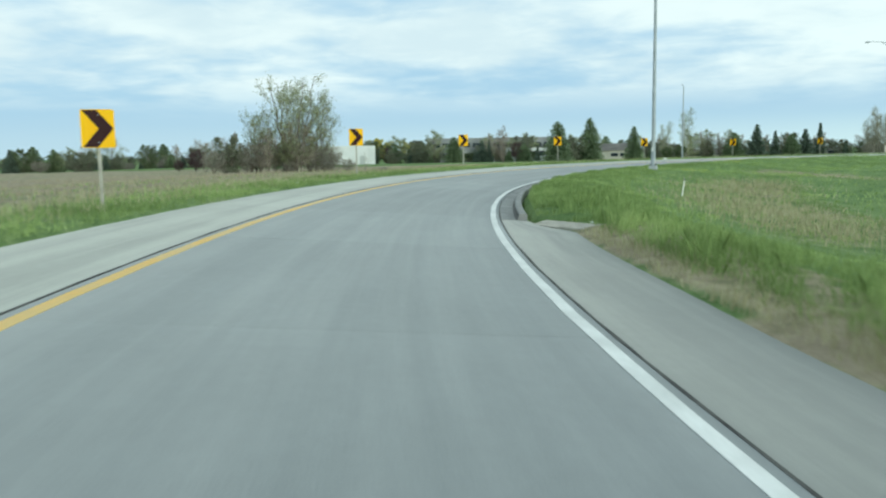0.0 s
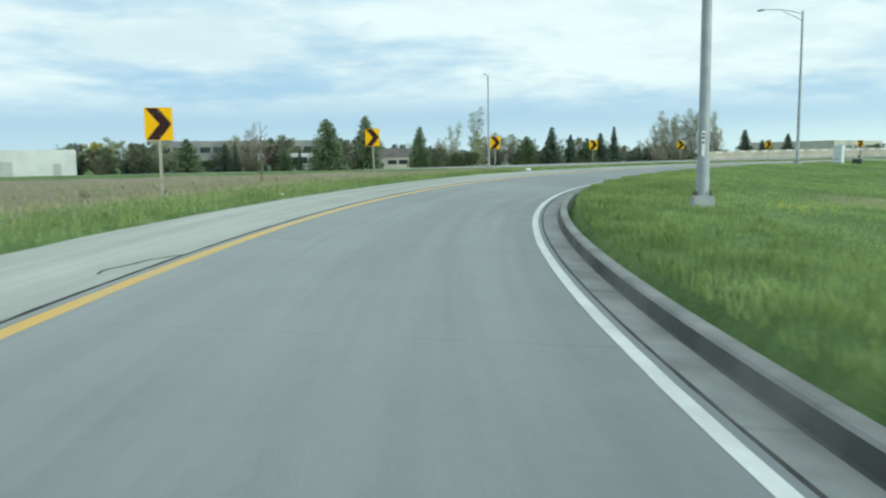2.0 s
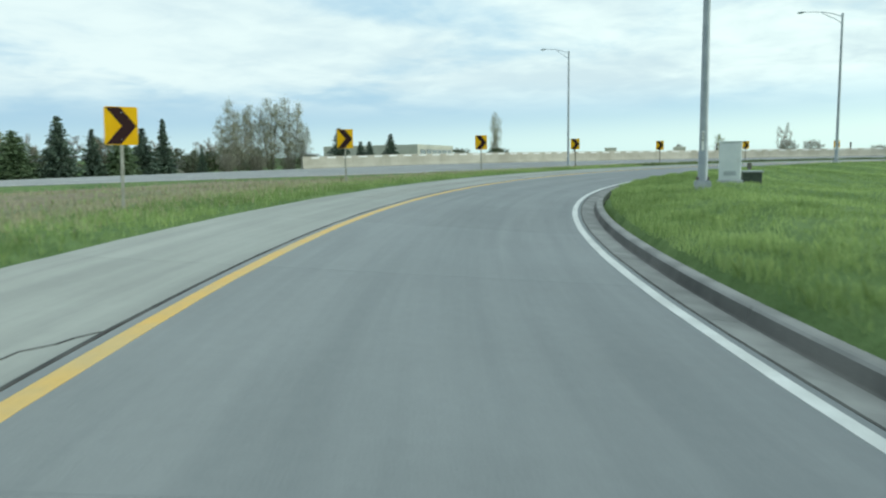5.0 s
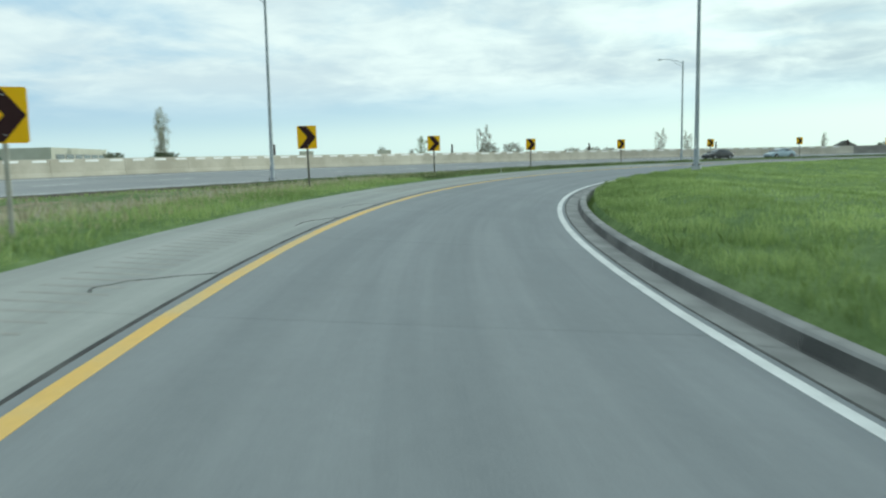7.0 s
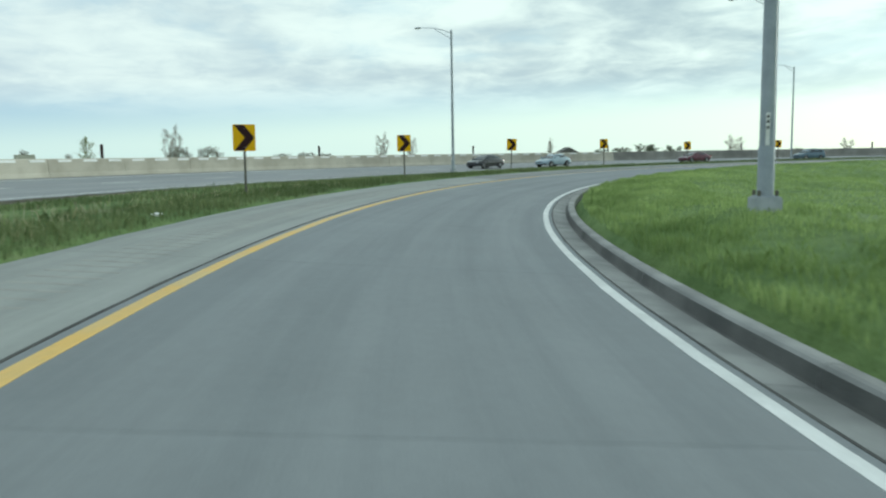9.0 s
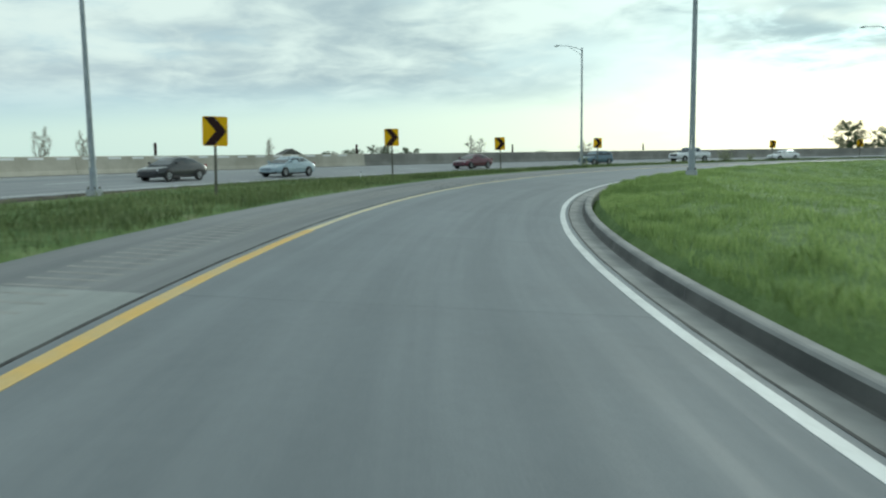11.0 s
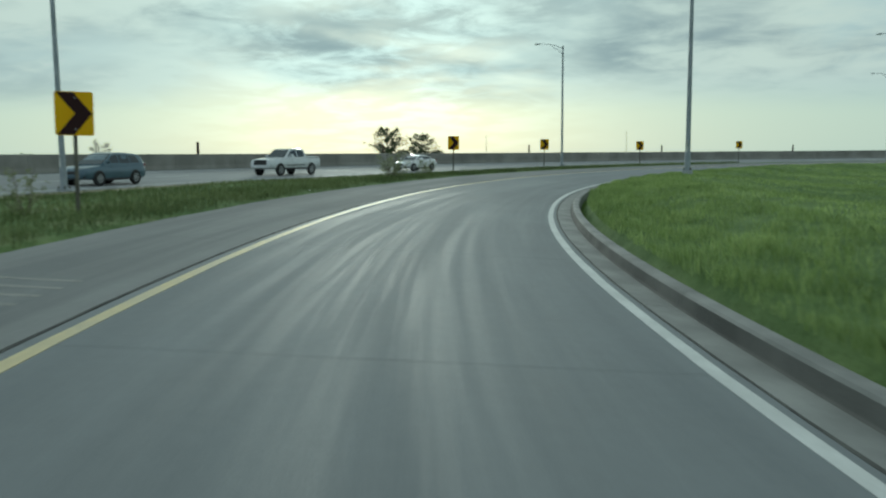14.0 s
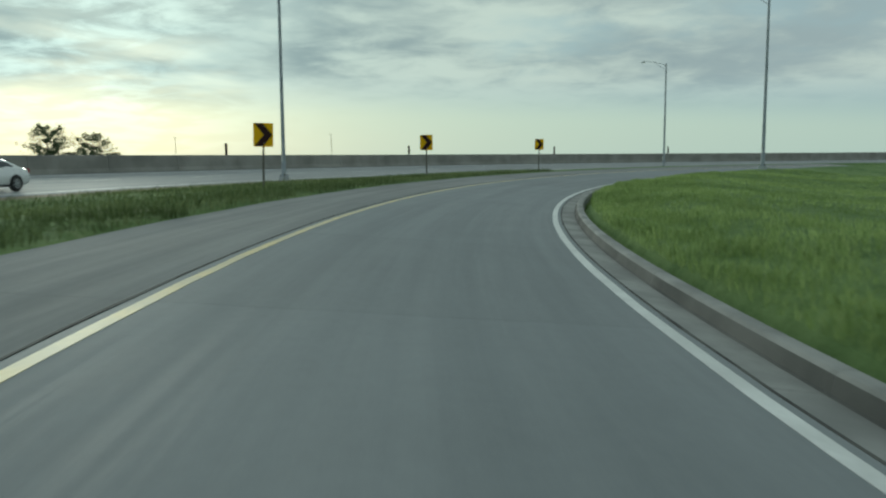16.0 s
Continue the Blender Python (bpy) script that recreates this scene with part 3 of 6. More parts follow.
bank = sweep("turf_bank", bank_at, [(-8.0, -0.30), (-5.6, 0.03), (-4.2, 0.08), (-3.0, 0.09), (-1.8, 0.06), (-0.9, 0.02), (-0.25, -0.10)], -250, -32, 1.5, TURF, closed=False)
tagged(bank, "low green turf bank along the outer roadway", "bank", kind="structure")
soil_strip = sweep("soil_strip", highway, [(-2.3, 0.02), (-1.5, 0.05), (-0.7, 0.045), (-0.03, 0.02), (-0.03, -0.2), (-2.3, -0.2)], -33, 92, 0.6, BARE_SOIL, wobble=0.45)
tagged(soil_strip, "dark bare soil strip beside the outer roadway", "soil", kind="structure")
white = sweep("white_line", ramp, [(0.01, 0.004), (0.14, 0.004), (0.14, -0.01), (0.01, -0.01)], RAMP_FROM, RAMP_TO, 1.0, WHITE_LINE, wobble=0.012)
tagged(white, "worn white painted edge line", "road marking", kind="structure")
yellow = sweep("yellow_line", ramp, [(4.56, 0.004), (4.71, 0.004), (4.71, -0.01), (4.56, -0.01)], RAMP_FROM, 186.0, 1.0, YELLOW_LINE, wobble=0.014)
tagged(yellow, "faded yellow painted edge line", "road marking", kind="structure")
yellow = sweep("yellow_line", ramp, [(4.58, 0.004), (4.70, 0.004), (4.70, -0.01), (4.58, -0.01)], 186.0, RAMP_TO, 1.0, SHEEN_LINE, wobble=0.018)
tagged(yellow, "pale narrow yellow edge line, sun sheen put into its colour", "road marking", kind="structure")
for lat in (0.9, 12.4):
    line = sweep("highway_line", highway, [(lat, 0.004), (lat + 0.16, 0.004), (lat + 0.16, -0.01), (lat, -0.01)], -380, HW_ARC + 330, 2.0, WHITE_LINE)
    tagged(line, "white painted edge line of the outer roadway", "road marking", kind="structure")
for at in range(-36, 60):
    dash = sweep("lane_dash", highway, [(6.7, 0.004), (6.84, 0.004), (6.84, -0.01), (6.7, -0.01)], at * 9.0, at * 9.0 + 3.0, 1.0, WHITE_LINE)
    tagged(dash, "white painted lane dash", "road marking", kind="structure")


def seal(name, run, wide=0.035):
    """A poured tar line through places (along, across) of the ramp."""
    verts, faces = [], []
    pts = [Vector(ramp(s, lat, 0.0045)) for s, lat in run]
    for i, p in enumerate(pts):
        d = (pts[min(i + 1, len(pts) - 1)] - pts[max(i - 1, 0)]).normalized()
        n = Vector((-d.y, d.x, 0)) * wide * (0.6 + 0.8 * abs(noise.noise(p * 1.7)))
        verts += [tuple(p + n), tuple(p - n), tuple(p - n - Vector((0, 0, 0.012))), tuple(p + n - Vector((0, 0, 0.012)))]
    for i in range(len(pts) - 1):
        a = 4 * i
        for k in range(4):
            faces.append((a + k, a + (k + 1) % 4, a + 4 + (k + 1) % 4, a + 4 + k))
    return tagged(link(name, verts, faces, TAR), "black tar poured over a pavement crack", "crack seal", kind="structure")


rng = random.Random(5)
seal("tar_seam", [(s, 4.83 + 0.02 * noise.noise((s * 0.8, 0, 0))) for s in np.arange(RAMP_FROM, RAMP_TO, 0.7)], 0.022)
seal("tar_seam", [(s, -0.085 + 0.015 * noise.noise((s * 0.8, 5, 0))) for s in np.arange(RAMP_FROM, RAMP_TO, 0.7)], 0.018)
CRACKS = [(22.8, 4.86, 5.25, 2.2), (32.1, 4.86, 5.15, 1.7), (114.8, 4.86, 5.7, 1.4), (121.6, 4.86, 5.25, 2.1), (126.1, 4.86, 5.4, 2.1), (78.6, 4.86, 5.3, 2.0), (171.6, 4.86, 5.4, 1.8)]
for s0, l0, l1, run in CRACKS:
    seal("crack_seal", [(s0 + run * (1 - i / 10), l0 + (l1 - l0) * math.sin(i / 10 * 1.9) + 0.03 * rng.uniform(-1, 1)) for i in range(11)], 0.015)


def patched_cracks(lat, s0, s1, seed):
    """One row of broken, blotchy tar patches along the shoulder."""
    r = random.Random(seed)
    verts, faces = [], []
    s = s0
    while s < s1:
        long, k = r.uniform(0.2, 0.7), len(verts)
        wander, n = r.uniform(-0.10, 0.10), 6
        for i in range(n):
            w = r.uniform(0.005, 0.020) * (0.5 if i in (0, n - 1) else 1.0)
            c = lat + wander + r.uniform(-0.035, 0.035)
            for dl, dz in ((-w, 0.0045), (w, 0.0045), (w, -0.006), (-w, -0.006)):
                verts.append(ramp(s + long * i / (n - 1), c + dl, dz))
        for i in range(n - 1):
            for j in range(4):
                faces.append((k + 4 * i + j, k + 4 * i + (j + 1) % 4, k + 4 * i + 4 + (j + 1) % 4, k + 4 * i + 4 + j))
        s += long + r.uniform(0.05, 0.5)
    tagged(link("crack_seal", verts, faces, TAR), "blotchy black tar over shoulder cracks", "crack seal", kind="structure")


for k, (lat, s0, s1) in enumerate(((5.1, 200.8, 209.8), (5.3, 201.5, 213.1), (5.55, 202.2, 209.8), (5.9, 202.2, 206.4), (6.2, 202.9, 205.0))):
    patched_cracks(lat, s0, s1, 60 + k)


def grooves():
    """Milled rumble grooves across the shoulder."""
    verts, faces = [], []
    s = 96.5
    while s < 230.5:
        if noise.noise((s * 0.05, 1, 7)) > -0.45:
            c0, c1 = 5.45, 6.25
            a = len(verts)
            for ds, dz in ((-0.028, 0.003), (0.028, 0.003), (0.028, -0.008), (-0.028, -0.008)):
                verts += [ramp(s + ds, c0, dz), ramp(s + ds, c1, dz)]
            for k in range(4):
                p, q = a + 2 * k, a + 2 * ((k + 1) % 4)
                faces.append((p, p + 1, q + 1, q))
        s += 0.38
    tagged(link("rumble_grooves", verts, faces, GROOVE), "rows of shallow rumble grooves across the concrete shoulder", "rumble strip", kind="stuff")


grooves()

# ---------------------------------------------------------------- barrier along the outer roadway
BAR_FROM, BAR_TO = -39.0, HW_ARC + 220
wall = sweep("barrier_footing", highway, [(HW_WIDE - 0.02, 0.02), (HW_WIDE + 0.44, 0.02), (HW_WIDE + 0.44, -0.3), (HW_WIDE - 0.02, -0.3)], BAR_FROM, BAR_TO, 3.0, KERB)
tagged(wall, "tall pale concrete safety barrier along the outer roadway", "barrier", kind="structure")


def barrier_caps():
    """Pale reflective strips along the top of the barrier's face."""
    verts, faces = [], []
    a = BAR_FROM + 1
    while a < 90:
        k = len(verts)
        long = 0.95 + 0.5 * abs(noise.noise((a, 3, 1)))
        for aa in (a, a + long):
            for lat, dz in ((HW_WIDE + 0.15, 1.03), (HW_WIDE + 0.20, 1.03), (HW_WIDE + 0.21, 1.19), (HW_WIDE + 0.165, 1.19)):
                verts.append(highway(aa, lat, dz))
        faces += [(k, k + 3, k + 2, k + 1), (k + 4, k + 5, k + 6, k + 7)] + [(k + i, k + (i + 1) % 4, k + 4 + (i + 1) % 4, k + 4 + i) for i in range(4)]
        a += long + 0.95
    tagged(link("barrier_caps", verts, faces, CAPSTRIP), "short white strips fixed along the barrier face", "barrier cap", kind="stuff")


barrier_caps()


def delineator():
    ob = base("delineator")
    part("post", box(0.07, 0.05, 1.02, (0, 0.03, -0.12), 0.008), POST_BROWN, ob)
    part("panel", plate([(-0.11, 0.02), (0.11, 0.02), (0.11, 0.94), (0.07, 1.0), (-0.07, 1.0), (-0.11, 0.94)], 0.012), SIGN_BLACK, ob, "dark upright marker panel")
    return tagged(ob, "dark upright marker panel standing on the concrete barrier", "marker post", "markers on the barrier")


def facing(at, towards):
    """Degrees about z that turn a front of -y towards a place."""
    dx, dy = towards[0] - at[0], towards[1] - at[1]
    return math.degrees(math.atan2(dy, dx)) + 90


first = None
for deg in (16.6, 29.1, 40.7, 52.1, 63.7, 75.7, 87.1, 98.6, 110.2, 121.9, 133.6, 143.6):
    p = highway(HW_R * radians(deg - HW_A0), HW_WIDE + 0.33, 1.25)
    m = pose(*p, 0, 0, facing(p, HUB) - 30)
    if first is None:
        first = delineator()
        first.matrix_basis = m
    else:
        copy_thing(first, m)

# ---------------------------------------------------------------- chevron signs
SIGN_W, SIGN_H = 0.68, 0.82


def chevron_sign(post_mat, label, tall, size=1.0):
    ob = base("chevron_sign")
    w, h, c = SIGN_W / 2 * size, SIGN_H / 2 * size, 0.045
    corner = []
    for cx, cz, a0 in ((w - c, h - c, 0), (-w + c, h - c, 90), (-w + c, -h + c, 180), (w - c, -h + c, 270)):
        corner += [(cx + c * math.cos(radians(a0 + i * 22.5)), tall + cz + c * math.sin(radians(a0 + i * 22.5))) for i in range(5)]
    panel = part("panel", plate(corner, 0.004), SIGN_YELLOW, ob)
    arrow = [(-0.90, 0.965), (-0.02, 0.965), (0.93, 0.0), (-0.02, -0.965), (-0.90, -0.965), (0.05, 0.0)]
    bm = bmesh.new()
    pts = [(x * w, tall + z * h) for x, z in arrow]
    for half in ((0, 1, 2, 5), (5, 2, 3, 4)):
        plate([pts[i] for i in half], 0.0025, bm, -0.003)
    part("chevron", bm, SIGN_BLACK, panel, "black arrow-shaped chevron")
    for dz in (0.72 * h, -0.72 * h):
        part("bolt", tube([(0.02, -0.012, tall + dz), (0.02, 0.012, tall + dz)], [0.013, 0.013], 8), BOLT, panel)
    bm = box(0.055, 0.012, tall + h * 0.9 + 0.3, (0, 0.012, -0.3), 0.003)
    box(0.012, 0.04, tall + h * 0.9 + 0.3, (-0.030, 0.030, -0.3), 0.002, 1, bm)
    box(0.012, 0.04, tall + h * 0.9 + 0.3, (0.030, 0.030, -0.3), 0.002, 1, bm)
    part("post", bm, post_mat, ob)
    return tagged(ob, label, "road sign", "chevron signs round the bend")


SIGNS = [(-8.02, 10.08, 2.15), (-3.92, 31.89, 2.35), (2.62, 50.41, 2.40), (12.48, 65.94, 2.43), (23.95, 77.43, 2.33), (38.46, 89.17, 2.28), (53.89, 97.61, 2.32), (67.22, 99.73, 2.27), (83.98, 102.57, 2.29), (99.74, 102.29, 2.21), (115.71, 99.41, 2.22), (130.60, 93.56, 2.24), (146.06, 85.07, 2.30), (158.52, 74.35, 2.43), (168.18, 62.55, 2.25), (176.37, 48.40, 2.37), (186.71, 16.05, 2.28), (187.96, -0.55, 2.34), (185.06, -16.52, 2.31), (179.87, -36.87, 2.46)]
rng = random.Random(11)
protos = {}
for i, (x, y, z) in enumerate(SIGNS):
    g = float(ground_z(x, y)[0])
    tall = round(max(1.85, min(2.45, z - g)) / 0.1) * 0.1
    s, _ = on_ramp(x, y)
    m = pose(x, y, z - tall, rng.uniform(-1, 1), rng.uniform(-1.6, 1.6), facing((x, y), ramp_xy(s[0] - 34, 2.0)) + rng.uniform(-3, 3))
    key = (i < 8, tall)
    if key in protos:
        copy_thing(protos[key], m)
    else:
        mat, text = (POST_GREY, "yellow sign with a black chevron on a grey post") if i < 8 else (POST_BROWN, "yellow sign with a black chevron on a dark weathered steel post")
        protos[key] = chevron_sign(mat, text, tall)
        protos[key].matrix_basis = m

# ---------------------------------------------------------------- street lamps


def street_lamp(h=12.6, arm=3.2):
    ob = base("street_lamp")
    part("footing", box(0.50, 0.50, 0.66, (0, 0, -0.4), 0.025, 2), FOOTING, ob, "pale square concrete footing")
    part("base_plate", box(0.38, 0.38, 0.03, (0, 0, 0.255), 0.006), GALV, ob)
    for dx, dy in ((0.16, 0.16), (0.16, -0.16), (-0.16, 0.16), (-0.16, -0.16)):
        part("bolt_cover", tube([(dx, dy, 0.28), (dx, dy, 0.37), (dx, dy, 0.39)], [0.036, 0.034, 0.018], 8), POST_BROWN, ob, "dark bolt cover")
    part("sleeve", tube([(0, 0, 0.27), (0, 0, 1.18), (0, 0, 1.20)], [0.152, 0.148, 0.140], 18, None, False), GALV, ob, "slightly wider lower sleeve", smooth=True)
    part("pole", tube([(0, 0, 0.53), (0, 0, 3.5), (0, 0, 7), (0, 0, h)], [0.135, 0.122, 0.106, 0.085], 18, None, False), GALV, ob, smooth=True)
    part("cap", tube([(0, 0, h), (0, 0, h + 0.05), (0, 0, h + 0.09)], [0.095, 0.09, 0.02], 12), GALV, ob)
    part("handhole_cover", box(0.02, 0.10, 0.22, (-0.145, 0.0, 0.55), 0.008), GALV, ob)
    tag = part("tag", box(0.075, 0.012, 0.60, (0.03, 0.135, 1.22), 0.004), PLASTIC_WHITE, ob, "narrow white tag with dark marks")
    for dz in (0.50, 0.41, 0.30):
        part("mark", box(0.040, 0.004, 0.055, (0.03, 0.1425, 1.22 + dz), 0.0), TRIM, tag)
    up = [(0.05, 0, h - 0.18), (0.9, 0, h + 0.17), (1.8, 0, h + 0.42), (arm, 0, h + 0.60)]
    low = [(0.05, 0, h - 0.75), (0.6, 0, h - 0.32), (1.2, 0, h - 0.02), (1.8, 0, h + 0.38)]
    upper = part("arm", tube(up, [0.034, 0.031, 0.028, 0.026], 8), GALV, ob, smooth=True)
    part("brace", tube(low, [0.028, 0.026, 0.025, 0.024], 8), GALV, upper, smooth=True)
    head = bmesh.new()
    bmesh.ops.create_uvsphere(head, u_segments=14, v_segments=8, radius=1)
    bmesh.ops.transform(head, matrix=Matrix.Translation((arm + 0.32, 0, h + 0.60)) @ Matrix.Diagonal((0.40, 0.16, 0.085, 1)), verts=head.verts)
    for v in head.verts:
        v.co.z = max(v.co.z, h + 0.555)
    lum = part("luminaire", head, GALV, ob, "flat oval lamp head", smooth=True)
    glass = bmesh.new()
    bmesh.ops.create_uvsphere(glass, u_segments=12, v_segments=6, radius=1)
    bmesh.ops.transform(glass, matrix=Matrix.Translation((arm + 0.38, 0, h + 0.552)) @ Matrix.Diagonal((0.22, 0.11, 0.05, 1)), verts=glass.verts)
    part("lens", glass, LENS, lum, smooth=True)
    return tagged(ob, "tall galvanised street lamp with one curved truss arm", "street lamp", "street lamps round the ramp")


LAMPS_IN = [(14.87, 44.90), (54.04, 81.96), (104.65, 88.32), (150.22, 63.24), (172.95, 15.23), (163.40, -35.80)]
LAMPS_OUT = [(45.90, 128.50), (106.60, 115.60), (159.83, 87.53), (195.70, 35.70), (195.90, -23.80), (166.20, -74.70)]
lamp_post = None
for k, (x, y) in enumerate(LAMPS_IN + LAMPS_OUT):
    g = float(ground_z(x, y)[0])
    a = math.degrees(math.atan2(y - HUB[1], x - HUB[0]))
    if k == 6:
        a = math.degrees(math.atan2(compass(HW_A0)[1], compass(HW_A0)[0]))
    m = pose(x, y, g + 0.02, 0, 0, a)
    if k == 6:
        street_lamp(12.4, 3.0).matrix_basis = m
    elif lamp_post is None:
        lamp_post = street_lamp()
        lamp_post.matrix_basis = m
    else:
        copy_thing(lamp_post, m @ Matrix.Diagonal((1, 1, {7: 1.0, 8: 0.97, 9: 1.04, 10: 1.03}.get(k, 1.0), 1)))

# ---------------------------------------------------------------- roadside cabinet and small things on the turf


def seat(x, y, dz=0.0):
    return (x, y, float(ground_z(x, y)[0]) + dz)


def control_cabinet():
    p = seat(59.6, 82.9)
    ob = base("control_cabinet", pose(*p, 0, 0, facing(p, (17.0, 59.0)) - 12))
    part("plinth", box(0.95, 0.62, 0.16, (0, 0, -0.06), 0.02), FOOTING, ob, "concrete plinth")
    body = part("body", box(0.80, 0.46, 1.42, (0, 0, 0.10), 0.015), CABINET, ob)
    part("roof", box(0.86, 0.53, 0.05, (0, 0, 1.52), 0.015), CABINET, ob)
    door = part("door", box(0.70, 0.03, 1.26, (0, -0.24, 0.18), 0.008), CABINET, ob)
    part("handle", tube([(0.27, -0.25, 0.78), (0.27, -0.285, 0.80), (0.27, -0.285, 0.92), (0.27, -0.25, 0.94)], [0.012] * 4, 6), BOLT, door)
    for k in range(5):
        part("vent_slat", box(0.45, 0.012, 0.018, (0, -0.258, 0.28 + 0.035 * k), 0.003), GALV, door)
    tagged(ob, "pale grey metal control cabinet on the mown bank", "cabinet")
    q = seat(61.6, 82.7)
    low = base("utility_pedestal", pose(*q, 0, 0, facing(q, (17, 59))))
    part("body", box(0.72, 0.55, 0.46, (0, 0, -0.04), 0.02), paint("dark_green_plastic", (0.03, 0.045, 0.035), (0.05, 0.07, 0.05), 4, 40, 0.6, 0.1), low)
    part("lid", box(0.82, 0.64, 0.07, (0, 0, 0.42), 0.02), FOOTING, low, "pale lid")
    tagged(low, "low dark utility box with a pale lid", "utility box")
    r = seat(62.00, 82.94)
    stub = base("marker_stake", pose(*r, 0, 3, facing(r, (17, 59))))
    part("post", box(0.07, 0.05, 0.60, (0, 0, -0.05), 0.01), GALV, stub)
    part("head", box(0.18, 0.10, 0.26, (0, 0, 0.53), 0.03), POST_BROWN, stub, "dark rectangular head")
    tagged(stub, "short pale marker stake with a dark head", "marker stake")


control_cabinet()


def white_stake(x, y, h, back, side):
    p = seat(x, y)
    ob = base("white_stake", pose(*p, back, side, -33))
    part("stake", box(0.050, 0.03, h + 0.15, (0, 0, -0.15), 0.008), PLASTIC_WHITE, ob)
    part("band", box(0.054, 0.034, 0.07, (0, 0, h - 0.08), 0.008), TRIM, ob, "dark tip")
    return tagged(ob, "slim white plastic marker stake leaning in grass", "marker stake")


white_stake(9.75, 24.5, 0.74, 0, 8)
white_stake(158.86, 75.88, 0.50, 3, 2)


def litter(x, y, size, seed, z=None):
    r = random.Random(seed)
    bm = bmesh.new()
    bmesh.ops.create_icosphere(bm, subdivisions=2, radius=size)
    for v in bm.verts:
        v.co *= 0.6 + 0.7 * abs(noise.noise(v.co * (2.2 / size) + Vector((seed, 0, 0))))
        v.co.z = max(v.co.z * 0.6, -size * 0.2)
    ob = part("litter", bm, PLASTIC_WHITE)
    ob.matrix_basis = pose(x, y, (float(ground_z(x, y)[0]) if z is None else z) + size * 0.15, 0, 0, r.uniform(0, 360))
    return tagged(ob, "crumpled white litter lying at the shoulder's edge", "litter", "litter beside the ramp")


litter(26.0, 76.6, 0.26, 1)
for k, (s, lat, size) in enumerate(((45.3, 7.3, 0.09), (48.2, 7.2, 0.07), (147.8, 7.45, 0.07), (155.0, 7.8, 0.13), (16.5, 7.9, 0.09), (212.3, 7.5, 0.08), (246.1, 7.6, 0.06), (24.9, 7.6, 0.06))):
    x, y = ramp_xy(s, lat)
    litter(float(x), float(y), size, 20 + k)

# broken concrete where the kerb begins


def fragment(s, lat, w, d, thick, turn, tip, seed, lift=0.0):
    """A broken plate of concrete: its front edge at a place of the ramp, its rear tipped up."""
    bm = box(w, d, thick, (0, d / 2, -thick), 0.015, 2)
    bmesh.ops.subdivide_edges(bm, edges=[e for e in bm.edges if e.calc_length() > 0.2], cuts=5)
    for v in bm.verts:
        n = Vector((v.co.x * 4 + seed, v.co.y * 4, 0))
        v.co.x += 0.05 * noise.noise(n)
        v.co.y += 0.07 * noise.noise(n + Vector((0, 9, 0)))
        v.co.z += 0.015 * noise.noise(n * 2 + Vector((3, 0, 0)))
    ob = part("broken_slab", bm, OLD_SLAB)
    x, y = ramp_xy(s, lat)
    ob.matrix_basis = pose(float(x), float(y), BANK * lat + lift, tip, 0, turn)
    return tagged(ob, "broken pale concrete slab at the start of the kerb", "slab fragment", "fragments by the kerb")


fragment(4.25, -1.25, 1.75, 0.52, 0.14, -54, 8, 1, 0.012)
fragment(2.9, -1.98, 0.60, 0.28, 0.10, -50, 10, 7, 0.05)
for k in range(9):
    fragment(-7.6 + 0.38 * k, -1.78 - 0.14 * abs(math.sin(k * 2.1)), 0.16 + 0.14 * abs(math.sin(k * 1.3)), 0.12 + 0.06 * abs(math.sin(k * 1.9)), 0.05, -70 + 40 * math.sin(k), 6 * math.sin(k * 0.7), 11 + k, 0.02)
x, y = ramp_xy(4.6, -1.98)
litter(float(x), float(y), 0.075, 41)

# ---------------------------------------------------------------- plants


def quad_cloud(name, centres, ways, long, wide, material, parent=None, rnd=None, bend=0.25):
    """Many small leaves: each a bent four-cornered blade at a centre, along a way."""
    n = len(centres)
    c, w = np.asarray(centres, float), np.asarray(ways, float)
    w /= np.linalg.norm(w, axis=1, keepdims=True) + 1e-9
    side = np.cross(w, rnd.normal(size=(n, 3)))
    side /= np.linalg.norm(side, axis=1, keepdims=True) + 1e-9
    lift = np.cross(side, w)
    L, B = np.asarray(long).reshape(-1, 1), np.asarray(wide).reshape(-1, 1)
    v = np.stack([c - w * L * 0.5, c + side * B * 0.5 + lift * L * bend * 0.3, c + w * L * 0.5, c - side * B * 0.5 + lift * L * bend * 0.3], 1).reshape(-1, 3)
    me = bpy.data.meshes.new(name)
    me.vertices.add(4 * n)
    me.vertices.foreach_set("co", v.astype(np.float32).ravel())
    me.loops.add(4 * n)
    me.loops.foreach_set("vertex_index", np.arange(4 * n, dtype=np.int32))
    me.polygons.add(n)
    me.polygons.foreach_set("loop_start", np.arange(0, 4 * n, 4, dtype=np.int32))
    me.polygons.foreach_set("loop_total", np.full(n, 4, dtype=np.int32))
    me.update(calc_edges=True)
    me.materials.append(material)
    ob = new(name, me)
    if parent is not None:
        ob.parent = parent
    return ob


